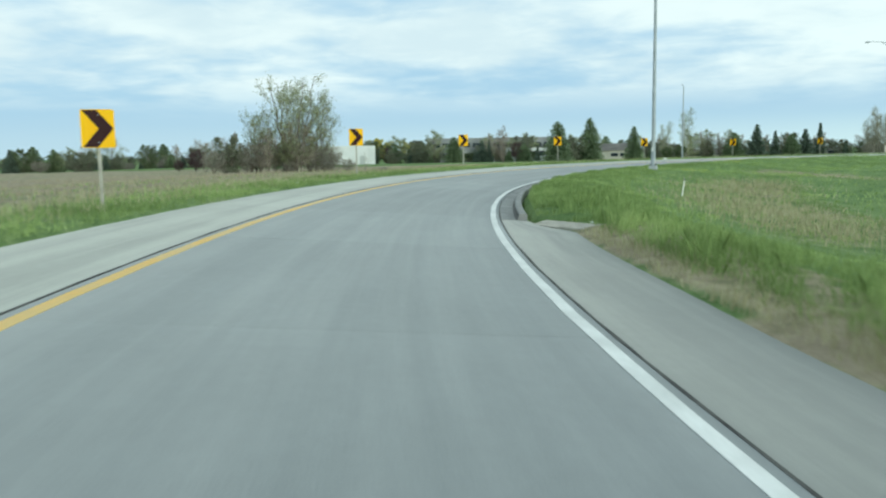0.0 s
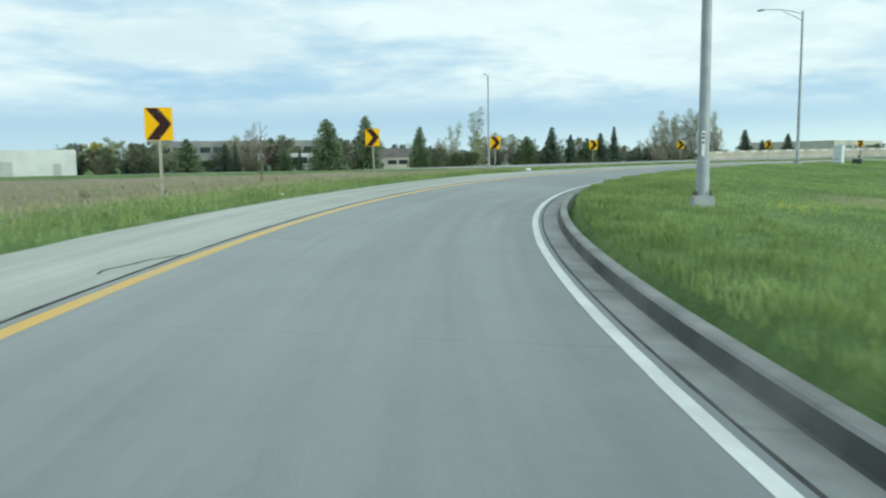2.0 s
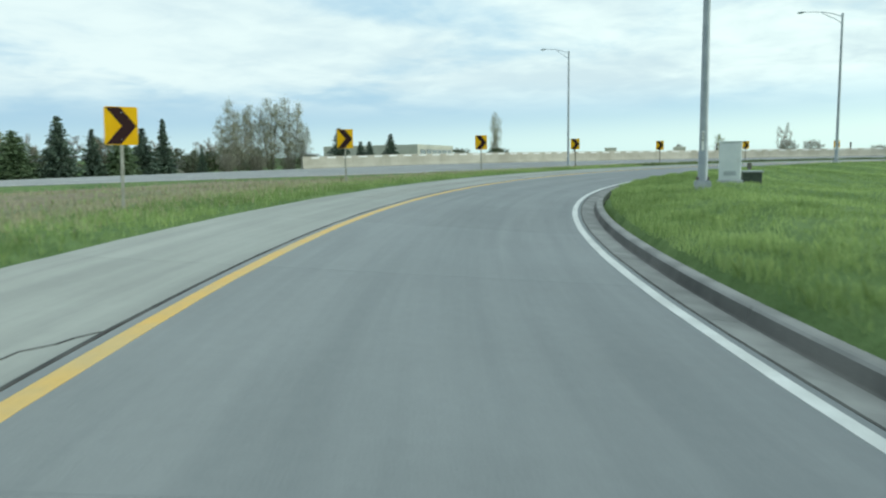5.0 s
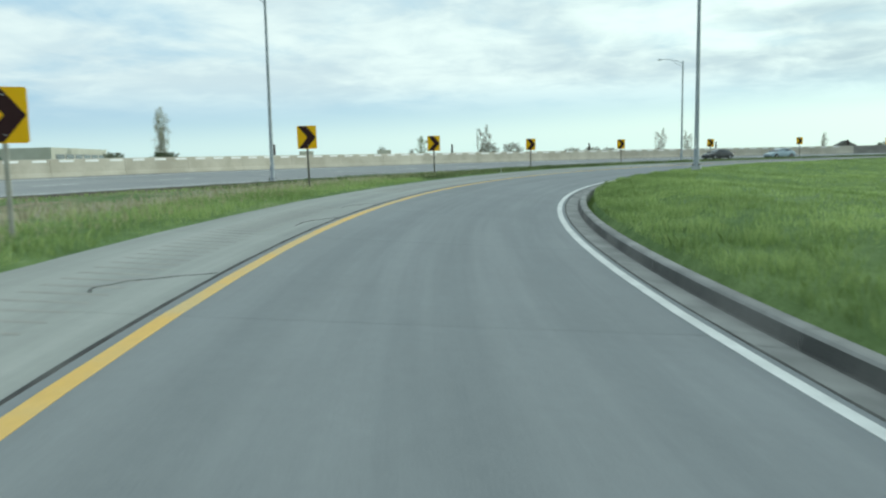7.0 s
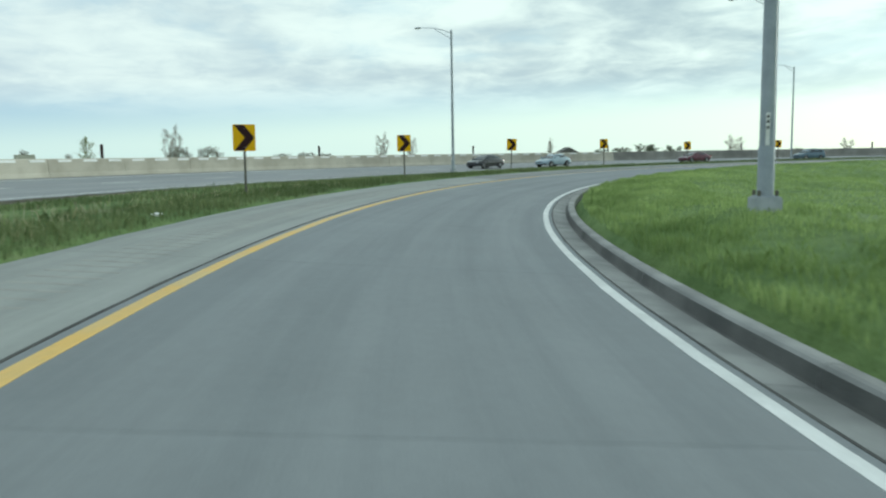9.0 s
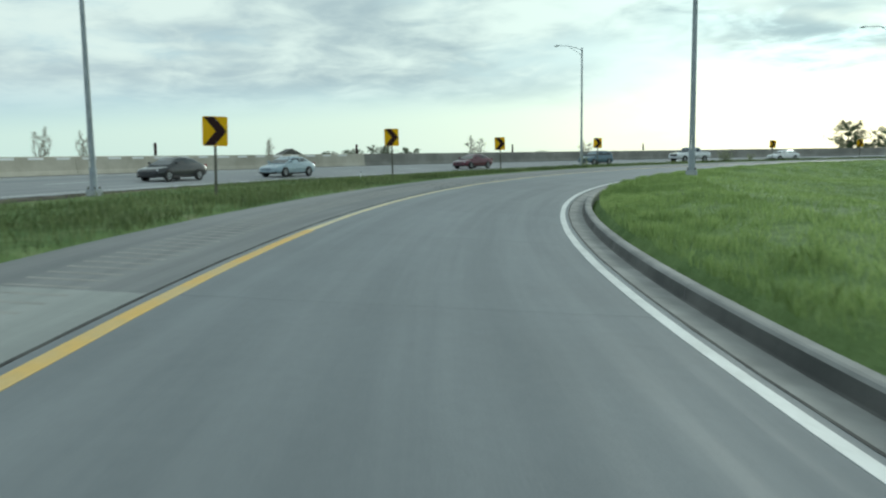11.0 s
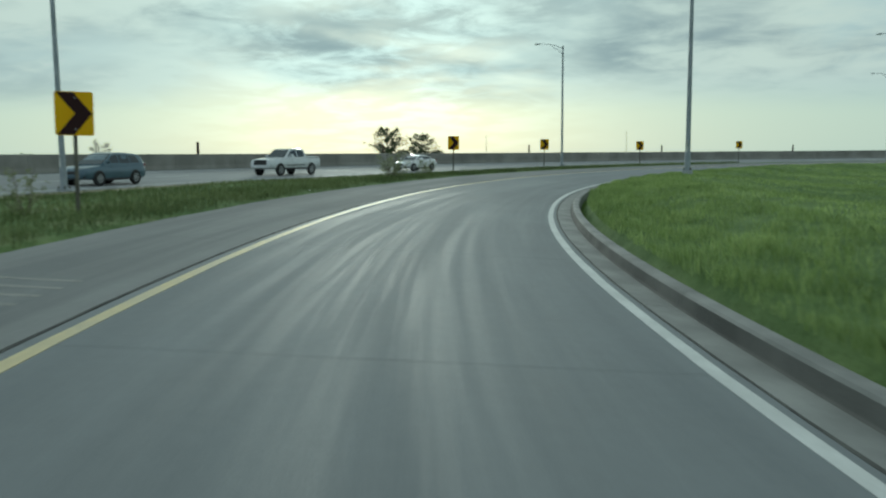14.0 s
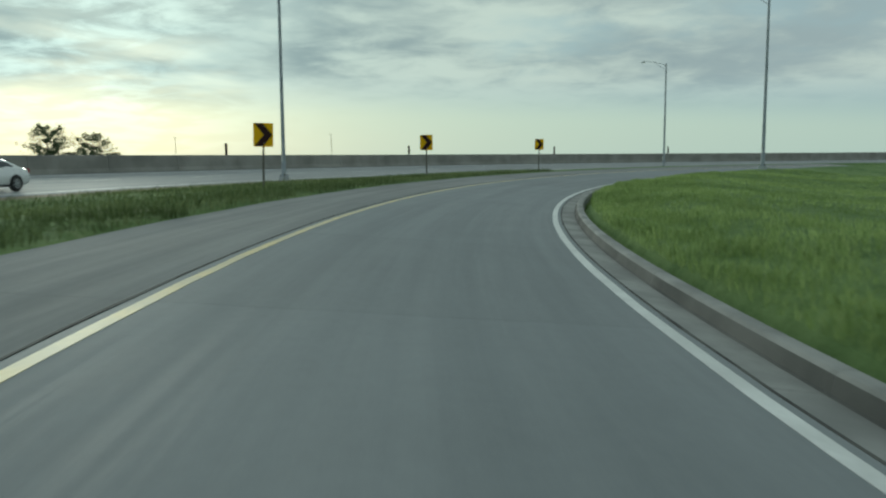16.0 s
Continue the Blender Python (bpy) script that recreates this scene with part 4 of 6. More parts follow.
def conifer(name, h, r, material, label, seed, slim=0.85, foot=0.06, ragged=0.4):
    """A spruce or cedar: trunk, and whorls of drooping sprays with an uneven outline."""
    g = np.random.RandomState(seed)
    ob = base(name)
    part("trunk", tube([(0, 0, -0.3), (0, 0, h * 0.4), (0.02, 0.01, h * 0.97)], [0.035 * h * 0.5, 0.02 * h * 0.5, 0.012], 7), BARK, ob)
    cs, ws, ls = [], [], []
    levels = int(14 + h * 2.5)
    for i in range(levels):
        f = foot + (1 - foot) * (i + 0.5) / levels
        reach = r * (1 - f) ** slim * (0.98 - ragged / 2 + ragged * g.rand()) + 0.05
        for k in range(int(11 + 18 * (1 - f))):
            a = g.rand() * 2 * np.pi
            out = reach * (0.75 + 0.4 * g.rand())
            nseg = max(3, int(out * 9))
            for j in range(nseg):
                q = (j + 0.6) / nseg
                z = f * h - 0.22 * out * q + 0.12 * out * q * q + g.normal() * 0.05
                cs.append((math.cos(a) * out * q + g.normal() * 0.09, math.sin(a) * out * q + g.normal() * 0.09, z))
                ws.append((math.cos(a) + g.normal() * 0.5, math.sin(a) + g.normal() * 0.5, -0.25 + g.normal() * 0.3))
                ls.append(0.24 + 0.16 * g.rand())
    quad_cloud("crown", cs, ws, ls, [x * 0.55 for x in ls], material, ob, g)
    return tagged(ob, label, "tree")


def deciduous(name, h, wide, bark, leaf, label, seed, trunks=1, leaves=3, size=0.18, low=0.22, middle=0.6, rise=0.9, boughs=30, fan=0.55):
    """A broad-leaved tree: leaders with boughs along them inside an egg-shaped outline, twigs, and loose small leaves."""
    r, g = random.Random(seed), np.random.RandomState(seed)
    ob = base(name)
    bm, cs = bmesh.new(), []
    for k in range(trunks):
        a = 2 * math.pi * k / trunks + r.random()
        tall = h * (1.0 if trunks < 3 and k == 0 else r.uniform(0.82, 1.0))
        drift = Vector((math.cos(a), math.sin(a), 0)) * (0.0 if trunks == 1 else wide * fan)
        root = drift * 0.25
        spine = [root + drift * 0.9 * (i / 6) ** 1.2 + Vector((r.gauss(0, 0.012 * h), r.gauss(0, 0.012 * h), -0.3 + (tall + 0.3) * i / 6)) for i in range(7)]
        tube(spine, [0.017 * h * (1 - 0.9 * i / 6) / trunks ** 0.35 + 0.006 for i in range(7)], 6, bm, False)

        def on_spine(u):
            i = min(5, int(u * 6))
            return spine[i].lerp(spine[i + 1], u * 6 - i)

        for j in range(boughs):
            u = low + (0.99 - low) * (j + r.random()) / boughs
            f = (u - middle) / (middle - low + 0.02) if u < middle else (u - middle) / (1.02 - middle)
            reach = wide * math.sqrt(max(0.03, 1 - f * f)) * r.uniform(0.4, 1.18) * (1.0 if trunks == 1 else 0.62)
            b = r.uniform(0, 2 * math.pi)
            out = Vector((math.cos(b), math.sin(b), 0))
            start = on_spine(max(0.08, u - rise * reach / tall))
            end = on_spine(u) + out * reach + Vector((0, 0, r.gauss(0, 0.02 * h)))
            mid = start.lerp(end, 0.5) + out * reach * 0.12 - Vector((0, 0, 0.06 * reach))
            thick = 0.0045 * h * (1.1 - u) + 0.008
            tube([start, mid, end], [thick, thick * 0.7, thick * 0.3], 4, bm, False)
            for _ in range(7):
                q = r.uniform(0.3, 1.0)
                p = start.lerp(mid, q * 2) if q < 0.5 else mid.lerp(end, q * 2 - 1)
                d = (out * 0.5 + Vector((r.gauss(0, 0.7), r.gauss(0, 0.7), r.gauss(0.45, 0.45)))).normalized()
                tip = p + d * reach * r.uniform(0.25, 0.55)
                tube([p, p.lerp(tip, 0.5) + Vector((0, 0, 0.02 * reach)), tip], [thick * 0.4, thick * 0.28, thick * 0.12], 3, bm, False)
                for _ in range(leaves):
                    cs.append(tuple(p.lerp(tip, r.uniform(0.25, 1.1)) + Vector((r.gauss(0, 1), r.gauss(0, 1), r.gauss(0, 1))) * 0.022 * h))
    part("trunk", bm, bark, ob)
    cs = np.array(cs)
    n = len(cs)
    quad_cloud("crown", cs, g.normal(size=cs.shape), size * (0.6 + 0.8 * g.rand(n)), size * 0.6 * (0.6 + 0.8 * g.rand(n)), leaf, ob, g)
    return tagged(ob, label, "tree")


def shrub(name, h, r, leaf, label, seed, count=900, size=0.2):
    g, rr = np.random.RandomState(seed), random.Random(seed)
    ob = base(name)
    bm = bmesh.new()
    for k in range(7):
        a, o = rr.uniform(0, 6.28), rr.uniform(0.2, 0.75) * r
        tube([(0.05 * math.cos(a), 0.05 * math.sin(a), -0.15), (o * 0.5 * math.cos(a), o * 0.5 * math.sin(a), h * 0.45), (o * math.cos(a), o * math.sin(a), h * 0.85)], [0.03, 0.02, 0.008], 4, bm)
    part("stems", bm, BARK, ob)
    d = g.normal(size=(count, 3))
    d /= np.linalg.norm(d, axis=1, keepdims=True)
    lump = np.array([0.75 + 0.45 * noise.noise(Vector(v) * 2.1 + Vector((seed, 0, 0))) for v in d])
    c = d * (lump * (0.45 + 0.55 * g.rand(count) ** 0.5))[:, None] * np.array([r, r, h * 0.52]) + np.array([0, 0, h * 0.5])
    c[:, 2] = np.maximum(c[:, 2], 0.03)
    quad_cloud("foliage", c, g.normal(size=c.shape), size * (0.6 + 0.8 * g.rand(count)), size * 0.6 * (0.6 + 0.8 * g.rand(count)), leaf, ob, g)
    return tagged(ob, label, "bush")


plant_rng = random.Random(3)
planted = []


def plant(proto, x, y, h, own, wide=1.0, z=None):
    """Sets a plant of own height `own` at a place, as tall as h above its foot."""
    k = h / own
    foot = float(ground_z(x, y)[0]) if z is None else z
    m = pose(x, y, foot - 0.05, 0, 0, plant_rng.uniform(0, 360)) @ Matrix.Diagonal((k * wide, k * wide, k, 1))
    if proto not in planted:
        planted.append(proto)
        proto.matrix_basis = m
        return proto
    return copy_thing(proto, m @ Matrix.Diagonal((*(1 / v for v in proto.scale), 1)))


spruce = conifer("spruce", 6.0, 1.8, NEEDLE, "dark green spruce with drooping boughs", 1, 0.75, 0.04, 0.5)
spruce_b = conifer("spruce", 6.5, 1.35, NEEDLE, "slender dark green spruce with uneven boughs", 2, 0.9, 0.05, 0.55)
spruce_c = conifer("spruce", 6.0, 2.3, NEEDLE_WARM, "broad green spruce, rounded at the top", 5, 0.55, 0.03, 0.45)
hedge_tree = deciduous("hedge_tree", 5.5, 2.7, BARK, HEDGE, "low grey-green tree in a dense tree row", 29, 3, 7, 0.30, 0.06, 0.45, 0.7, 24)
thin_poplar = deciduous("poplar", 13.0, 1.9, BARK_PALE, SPRING, "tall thin poplar with few new leaves", 30, 2, 7, 0.21, 0.10, 0.5, 1.5, 30)
cedar = conifer("cedar", 8.0, 3.3, NEEDLE_WARM, "broad dense green cedar, pointed at the top", 3, 0.52, 0.02, 0.10)
cedar_b = conifer("cedar", 8.0, 2.7, NEEDLE_WARM, "ragged green cedar with a narrow top", 4, 0.62, 0.02, 0.22)
poplar = deciduous("poplar", 12.0, 2.2, BARK_PALE, SPRING_TAN, "upright poplar with thin tan spring buds", 21, 3, 11, 0.17, 0.12, 0.55, 1.3, 34)
grove = deciduous("grove_tree", 12.5, 4.6, BARK, SPRING, "tall many-stemmed tree with sparse spring leaves", 22, 5, 13, 0.17, 0.16, 0.62, 1.2, 26, 0.62)
ash = deciduous("ash", 9.0, 2.7, BARK, SPRING, "thinly leaved spring tree with forking limbs", 23, 1, 11, 0.22, 0.22, 0.6, 0.9, 40)
bare = deciduous("bare_tree", 8.0, 2.4, BARK, TWIG, "bare brown tree just coming into bud", 24, 2, 8, 0.17, 0.2, 0.62, 1.0, 30)
round_tree = deciduous("round_tree", 7.5, 2.9, BARK, BUSH, "small round-crowned tree in dark leaf", 25, 1, 16, 0.25, 0.16, 0.58, 0.8, 52)
yellow_tree = deciduous("yellow_tree", 8.0, 3.0, BARK, YELLOWISH, "round tree in pale yellow blossom", 26, 1, 18, 0.45, 0.2, 0.58, 0.8, 44)
plum = deciduous("plum_tree", 5.5, 1.9, BARK, PLUM, "small tree with dark purple leaves", 27, 1, 10, 0.22, 0.2, 0.58, 0.8, 40)
sapling = deciduous("sapling", 4.2, 0.8, BARK, TWIG, "slender bare sapling in the field", 28, 1, 1, 0.08, 0.25, 0.6, 1.1, 16)
spray = deciduous("sapling", 3.0, 1.2, BARK, SPRING, "feathery young bush on the verge", 34, 4, 5, 0.11, 0.1, 0.55, 1.3, 10)
bush = shrub("bush", 2.0, 1.3, BUSH, "rounded dark green bush", 31, 1800, 0.15)
scrub = shrub("scrub", 2.4, 1.7, BRUSHWOOD, "tangled brown leafless scrub", 32, 2600, 0.11)
purple_bush = shrub("bush", 1.8, 1.2, PLUM, "dark purplish bush at the field's edge", 33, 2200, 0.10)

# west and north rows
for x, y, h in ((-90.9, 123.7, 4.6), (-79.4, 162.9, 3.2), (-72.5, 165.2, 3.0), (-69.0, 167.0, 3.4), (-60.2, 170.2, 2.2), (-55.9, 170.6, 3.0), (-51.6, 172.3, 3.1), (-98.6, 116.2, 4.2), (-44.3, 177.2, 2.2)):
    plant((spruce, spruce_b, spruce_c)[int(-x) % 3], x, y, h * (0.9 + 0.07 * (-x % 5)), 6.0, 1.0 + 0.08 * (-x % 4))
for x, y, h in ((-74.6, 168.1, 5.3), (-64.5, 172.2, 3.7), (-57.8, 177.1, 3.3), (-95.4, 122.5, 5.4), (-45.2, 182.2, 4.1), (-35.0, 185.6, 3.8), (-27.0, 189.4, 3.5)):
    plant(ash, x, y, h, 9.0, 1.2)
for x, y, h in ((-68.9, 170.6, 2.1), (-62.4, 168.2, 1.9), (-89.9, 127.2, 3.0), (-49.5, 175.6, 1.8), (-41.2, 179.1, 1.7), (-31.0, 185.0, 2.2), (-23.1, 189.0, 1.7), (-36.9, 190.8, 3.1), (-54.6, 181.4, 2.6), (-104.5, 115.5, 3.6)):
    plant(scrub, x, y, h, 2.4, 1.5)
plant(purple_bush, -33.2, 113.7, 3.6, 1.8, 0.75)
plant(purple_bush, -36.3, 115.2, 1.8, 1.8, 0.9)
plant(grove, -15.0, 85.7, 12.4, 12.5, 1.0)
plant(grove, -12.4, 87.3, 10.9, 12.5, 0.75)
plant(grove, -19.0, 87.1, 8.4, 12.5, 0.8)
for x, y, h in ((-21.9, 85.4, 4.6), (-14.0, 84.6, 5.8), (-17.5, 83.9, 4.9)):
    plant(bare, x, y, h, 8.0, 1.1)
for x, y, h in ((-21.8, 84.8, 4.7), (-15.5, 87.0, 4.1)):
    plant(hedge_tree, x, y, h, 5.5, 0.8)
for x, y, h in ((-19.5, 85.3, 3.7), (-23.4, 83.7, 2.8), (-11.2, 87.0, 3.5), (-20.0, 85.3, 1.9), (-17.0, 86.4, 2.5), (-13.0, 86.6, 3.0), (-10.5, 86.7, 2.6), (-8.5, 87.0, 1.7), (-22.5, 84.2, 1.3), (-15.1, 85.1, 1.8)):
    plant(scrub, x, y, h, 2.4, 0.95)
plant(sapling, 9.1, 80.3, 4.1, 4.2)
plant(sapling, -5.6, 70.3, 2.0, 4.2)
plant(scrub, -3.5, 61.8, 0.5, 2.4, 1.4)
plant(spray, -0.2, 64.6, 0.5, 3.0, 1.4)
for x, y, h in ((-4.6, 186.6, 4.8), (2.7, 180.0, 4.4), (9.5, 173.5, 3.0), (16.4, 168.0, 4.6), (23.4, 162.3, 3.9), (-9.5, 187.2, 2.9), (-0.9, 180.9, 3.1), (13.3, 168.7, 2.7), (20.1, 162.2, 2.6), (25.7, 159.0, 3.1)):
    plant((spruce, spruce_b, spruce_c)[int(x) % 3], x, y, h, 6.0, 1.0 + 0.1 * (int(x) % 4))
for x, y, h in ((-2.5, 214.9, 7.1), (6.1, 205.8, 7.0), (12.2, 201.1, 6.5), (19.0, 193.5, 6.8), (24.0, 189.5, 5.9), (34.8, 184.2, 5.6), (-13.2, 222.1, 6.5), (28.5, 184.5, 5.2)):
    plant(ash, x, y, h, 9.0, 1.3)
plant(plum, 21.8, 163.1, 4.2, 5.5, 1.1)
plant(plum, -6.5, 190.8, 4.2, 5.5)
plant(yellow_tree, -14.0, 347.5, 9.5, 8.0, 1.6)
plant(yellow_tree, -1.0, 336.5, 7.7, 8.0, 1.5)
plant(ash, 35.6, 173.9, 5.7, 9.0, 1.2)
plant(bare, 19.5, 171.4, 8.2, 8.0, 0.7)
plant(cedar, 27.7, 147.3, 7.9, 8.0, 1.02)
plant(cedar, 36.0, 155.6, 8.7, 8.0, 0.80)
plant(hedge_tree, 32.5, 155.0, 5.4, 5.5, 1.0)
plant(cedar_b, 34.0, 162.0, 4.3, 8.0, 1.1)
plant(cedar_b, 44.4, 153.1, 6.7, 8.0, 0.95)
plant(cedar_b, 48.8, 156.2, 2.4, 8.0, 1.0)
plant(thin_poplar, 53.3, 160.1, 7.9, 13.0, 1.3)
plant(thin_poplar, 59.3, 164.6, 11.0, 13.0, 1.15)
plant(ash, 63.2, 170.6, 6.0, 9.0)
for x, y, h in ((52.9, 158.1, 2.9), (55.4, 157.2, 3.1)):
    plant(bush, x, y, h, 2.0, 0.78)
for x, y, h, k in ((71.2, 167.8, 5.8, 1), (75.4, 165.6, 7.5, 0), (79.8, 166.1, 5.6, 1), (87.0, 166.9, 6.2, 0), (91.3, 168.8, 7.0, 1), (83.6, 166.3, 5.3, 0), (97.0, 168.3, 3.6, 1)):
    plant((spruce, spruce_b, spruce_c)[int(x) % 3], x, y, h, 6.0, 1.0 + 0.1 * (int(y) % 4))
for x, y, h in ((69.8, 171.9, 4.9), (73.5, 170.8, 5.4), (78.2, 169.3, 5.9), (83.5, 169.6, 5.4), (94.2, 174.0, 5.5), (66.5, 173.0, 6.1)):
    plant(bare, x, y, h, 8.0, 1.1)
for x, y, h in ((107.9, 176.8, 8.9), (110.1, 176.6, 12.1), (115.2, 175.2, 12.6), (117.8, 173.2, 12.8), (112.8, 176.6, 10.6), (119.5, 172.2, 8.5)):
    plant(poplar, x, y, h, 12.0, 1.15)
for x, y, h in ((106.1, 174.6, 3.2), (111.9, 174.3, 2.9), (116.3, 172.5, 2.7), (119.8, 170.5, 3.4), (121.4, 169.8, 2.7)):
    plant(scrub, x, y, h, 2.4, 1.0)
for k in range(30):
    x = -106 + 6.8 * k + plant_rng.uniform(-2, 2)
    y = float(np.interp(x, [-106, -17, 40, 97], [148, 209, 183, 205])) + plant_rng.uniform(-15, -6)
    pick, own, h = plant_rng.choice(((ash, 9.0, 6.6), (bare, 8.0, 6.2), (hedge_tree, 5.5, 4.6), (hedge_tree, 5.5, 4.2), (round_tree, 7.5, 4.4)))
    plant(pick, x, y + 12, h * plant_rng.uniform(0.8, 1.15), own, 1.3)
for k in range(26):
    x = -100 + 6.7 * k + plant_rng.uniform(-2, 2)
    y = float(np.interp(x, [-100, -17, 40, 74], [130, 188, 166, 181])) - 3
    pick, own = plant_rng.choice(((scrub, 2.4), (hedge_tree, 4.4), (hedge_tree, 4.0), (bush, 2.0)))
    back, h = plant_rng.uniform(0, 6), 2.5 * plant_rng.uniform(0.8, 1.3)
    if not 37 < x < 52:
        plant(pick, x, y + back, h, own, 1.3)
for k in range(16):
    u = k / 15
    x, y = 56 + 62 * u + plant_rng.uniform(-1.5, 1.5), 170 + 15 * u + plant_rng.uniform(-2, 2)
    pick, own, h = plant_rng.choice(((ash, 9.0, 5.6), (bare, 8.0, 5.6), (hedge_tree, 5.5, 3.6), (hedge_tree, 5.5, 3.2), (round_tree, 7.5, 4.0)))
    plant(pick, x, y, h * plant_rng.uniform(0.85, 1.2), own, 1.2)
for k in range(22):
    u = k / 21
    x, y = -129 + 94 * u + plant_rng.uniform(-2, 2), 102 + 83 * u + plant_rng.uniform(-3, 3)
    pick, own = plant_rng.choice(((hedge_tree, 5.5), (hedge_tree, 5.5), (round_tree, 7.5), (ash, 9.0)))
    plant(pick, x, y, plant_rng.uniform(3.4, 5.4), own, 1.25)
plant(bare, 18.0, 172.0, 6.4, 8.0, 1.5)
plant(hedge_tree, 24.5, 171.0, 6.4, 5.5, 0.95)
plant(spruce_c, 8.5, 166.0, 5.6, 6.0, 1.2)
plant(spruce, 14.5, 165.0, 4.8, 6.0, 1.2)
plant(hedge_tree, 1.5, 178.0, 6.0, 5.5, 1.1)
plant(ash, 5.0, 186.0, 8.0, 9.0, 1.2)
# a close belt of low trees and hedges behind the straight roadway
for k in range(58):
    x = -152 + 4.9 * k + plant_rng.uniform(-1.5, 1.5)
    y = float(np.interp(x, [-152, -110, -60, -15, 20, 60, 128], [98, 142, 184, 204, 196, 190, 198])) + plant_rng.uniform(-5, 8)
    pick, own, h = plant_rng.choice(((hedge_tree, 5.5, 5.2), (hedge_tree, 5.5, 4.4), (ash, 9.0, 7.0), (bare, 8.0, 6.6), (round_tree, 7.5, 5.6), (spruce_c, 6.0, 5.6)))
    plant(pick, x, y, h * plant_rng.uniform(0.8, 1.1), own, 1.35)
for k in range(11):
    x = -118 + 9.5 * k + plant_rng.uniform(-3, 3)
    y = float(np.interp(x, [-120, -60, -10], [118, 160, 180]))
    plant((spruce, spruce_c)[k % 2], x, y, plant_rng.uniform(3.2, 5.0), 6.0, 1.25)
# beyond the barrier
for x, y, h in ((122.0, 166.2, 6.3), (124.5, 163.8, 4.0), (125.6, 162.9, 4.0), (128.2, 160.5, 5.2)):
    plant(spruce, x, y, h + 0.6, 6.0, 1.1)
for x, y, h, wide in ((229.9, 151.1, 4.5, 0.38), (232.3, 144.7, 3.7, 0.34), (271.4, 134.5, 5.5, 0.8), (272.6, 128.3, 5.4, 0.9), (286.5, 113.5, 3.6, 1.3), (290.1, 108.5, 3.8, 1.4), (293.0, 104.0, 3.5, 1.3)):
    plant(scrub, x, y, h, 2.4, wide)
for x, y, h, wide in ((167.3, 174.4, 3.4, 1.0), (173.6, 168.6, 3.4, 1.0), (195.1, 196.3, 4.0, 1.0), (294.0, 26.6, 3.8, 1.4), (291.8, 20.5, 4.6, 1.5), (289.5, 14.6, 4.0, 1.3), (298.0, 31.0, 3.4, 1.3), (264.9, -5.3, 2.8, 1.0)):
    plant(hedge_tree, x, y, h, 5.5, wide)
plant(ash, 252.3, 148.1, 6.8, 9.0, 0.85)
plant(poplar, 199.9, 187.9, 13.6, 12.0, 0.7)
plant(bush, 199.3, 187.2, 4.1, 2.0, 1.0)
for x, y, h, wide in ((275.9, 137.1, 9.9, 0.75), (290.3, 89.4, 8.1, 0.72), (290.0, 82.3, 7.3, 0.7), (279.8, 49.3, 5.9, 0.6), (280.6, 2.2, 6.1, 1.25), (274.8, -24.1, 4.8, 1.2)):
    plant(bare, x, y, h, 8.0, wide)
plant(round_tree, 397.2, -281.6, 16.6, 7.5, 1.4)
plant(round_tree, 379.3, -286.7, 13.0, 7.5, 1.6)
plant(bush, 388.5, -284.0, 5.5, 2.0, 1.3)
plant(bush, 371.0, -288.5, 5.5, 2.0, 1.1)
plant(spray, 185.0, 25.1, 1.45, 3.0, 1.5)
plant(spray, 185.5, 24.2, 1.1, 3.0, 1.5)
plant(spray, 186.2, 20.0, 1.0, 3.0, 1.5)
plant(spray, 178.1, 48.4, 1.1, 3.0, 1.0)

# ---------------------------------------------------------------- grass


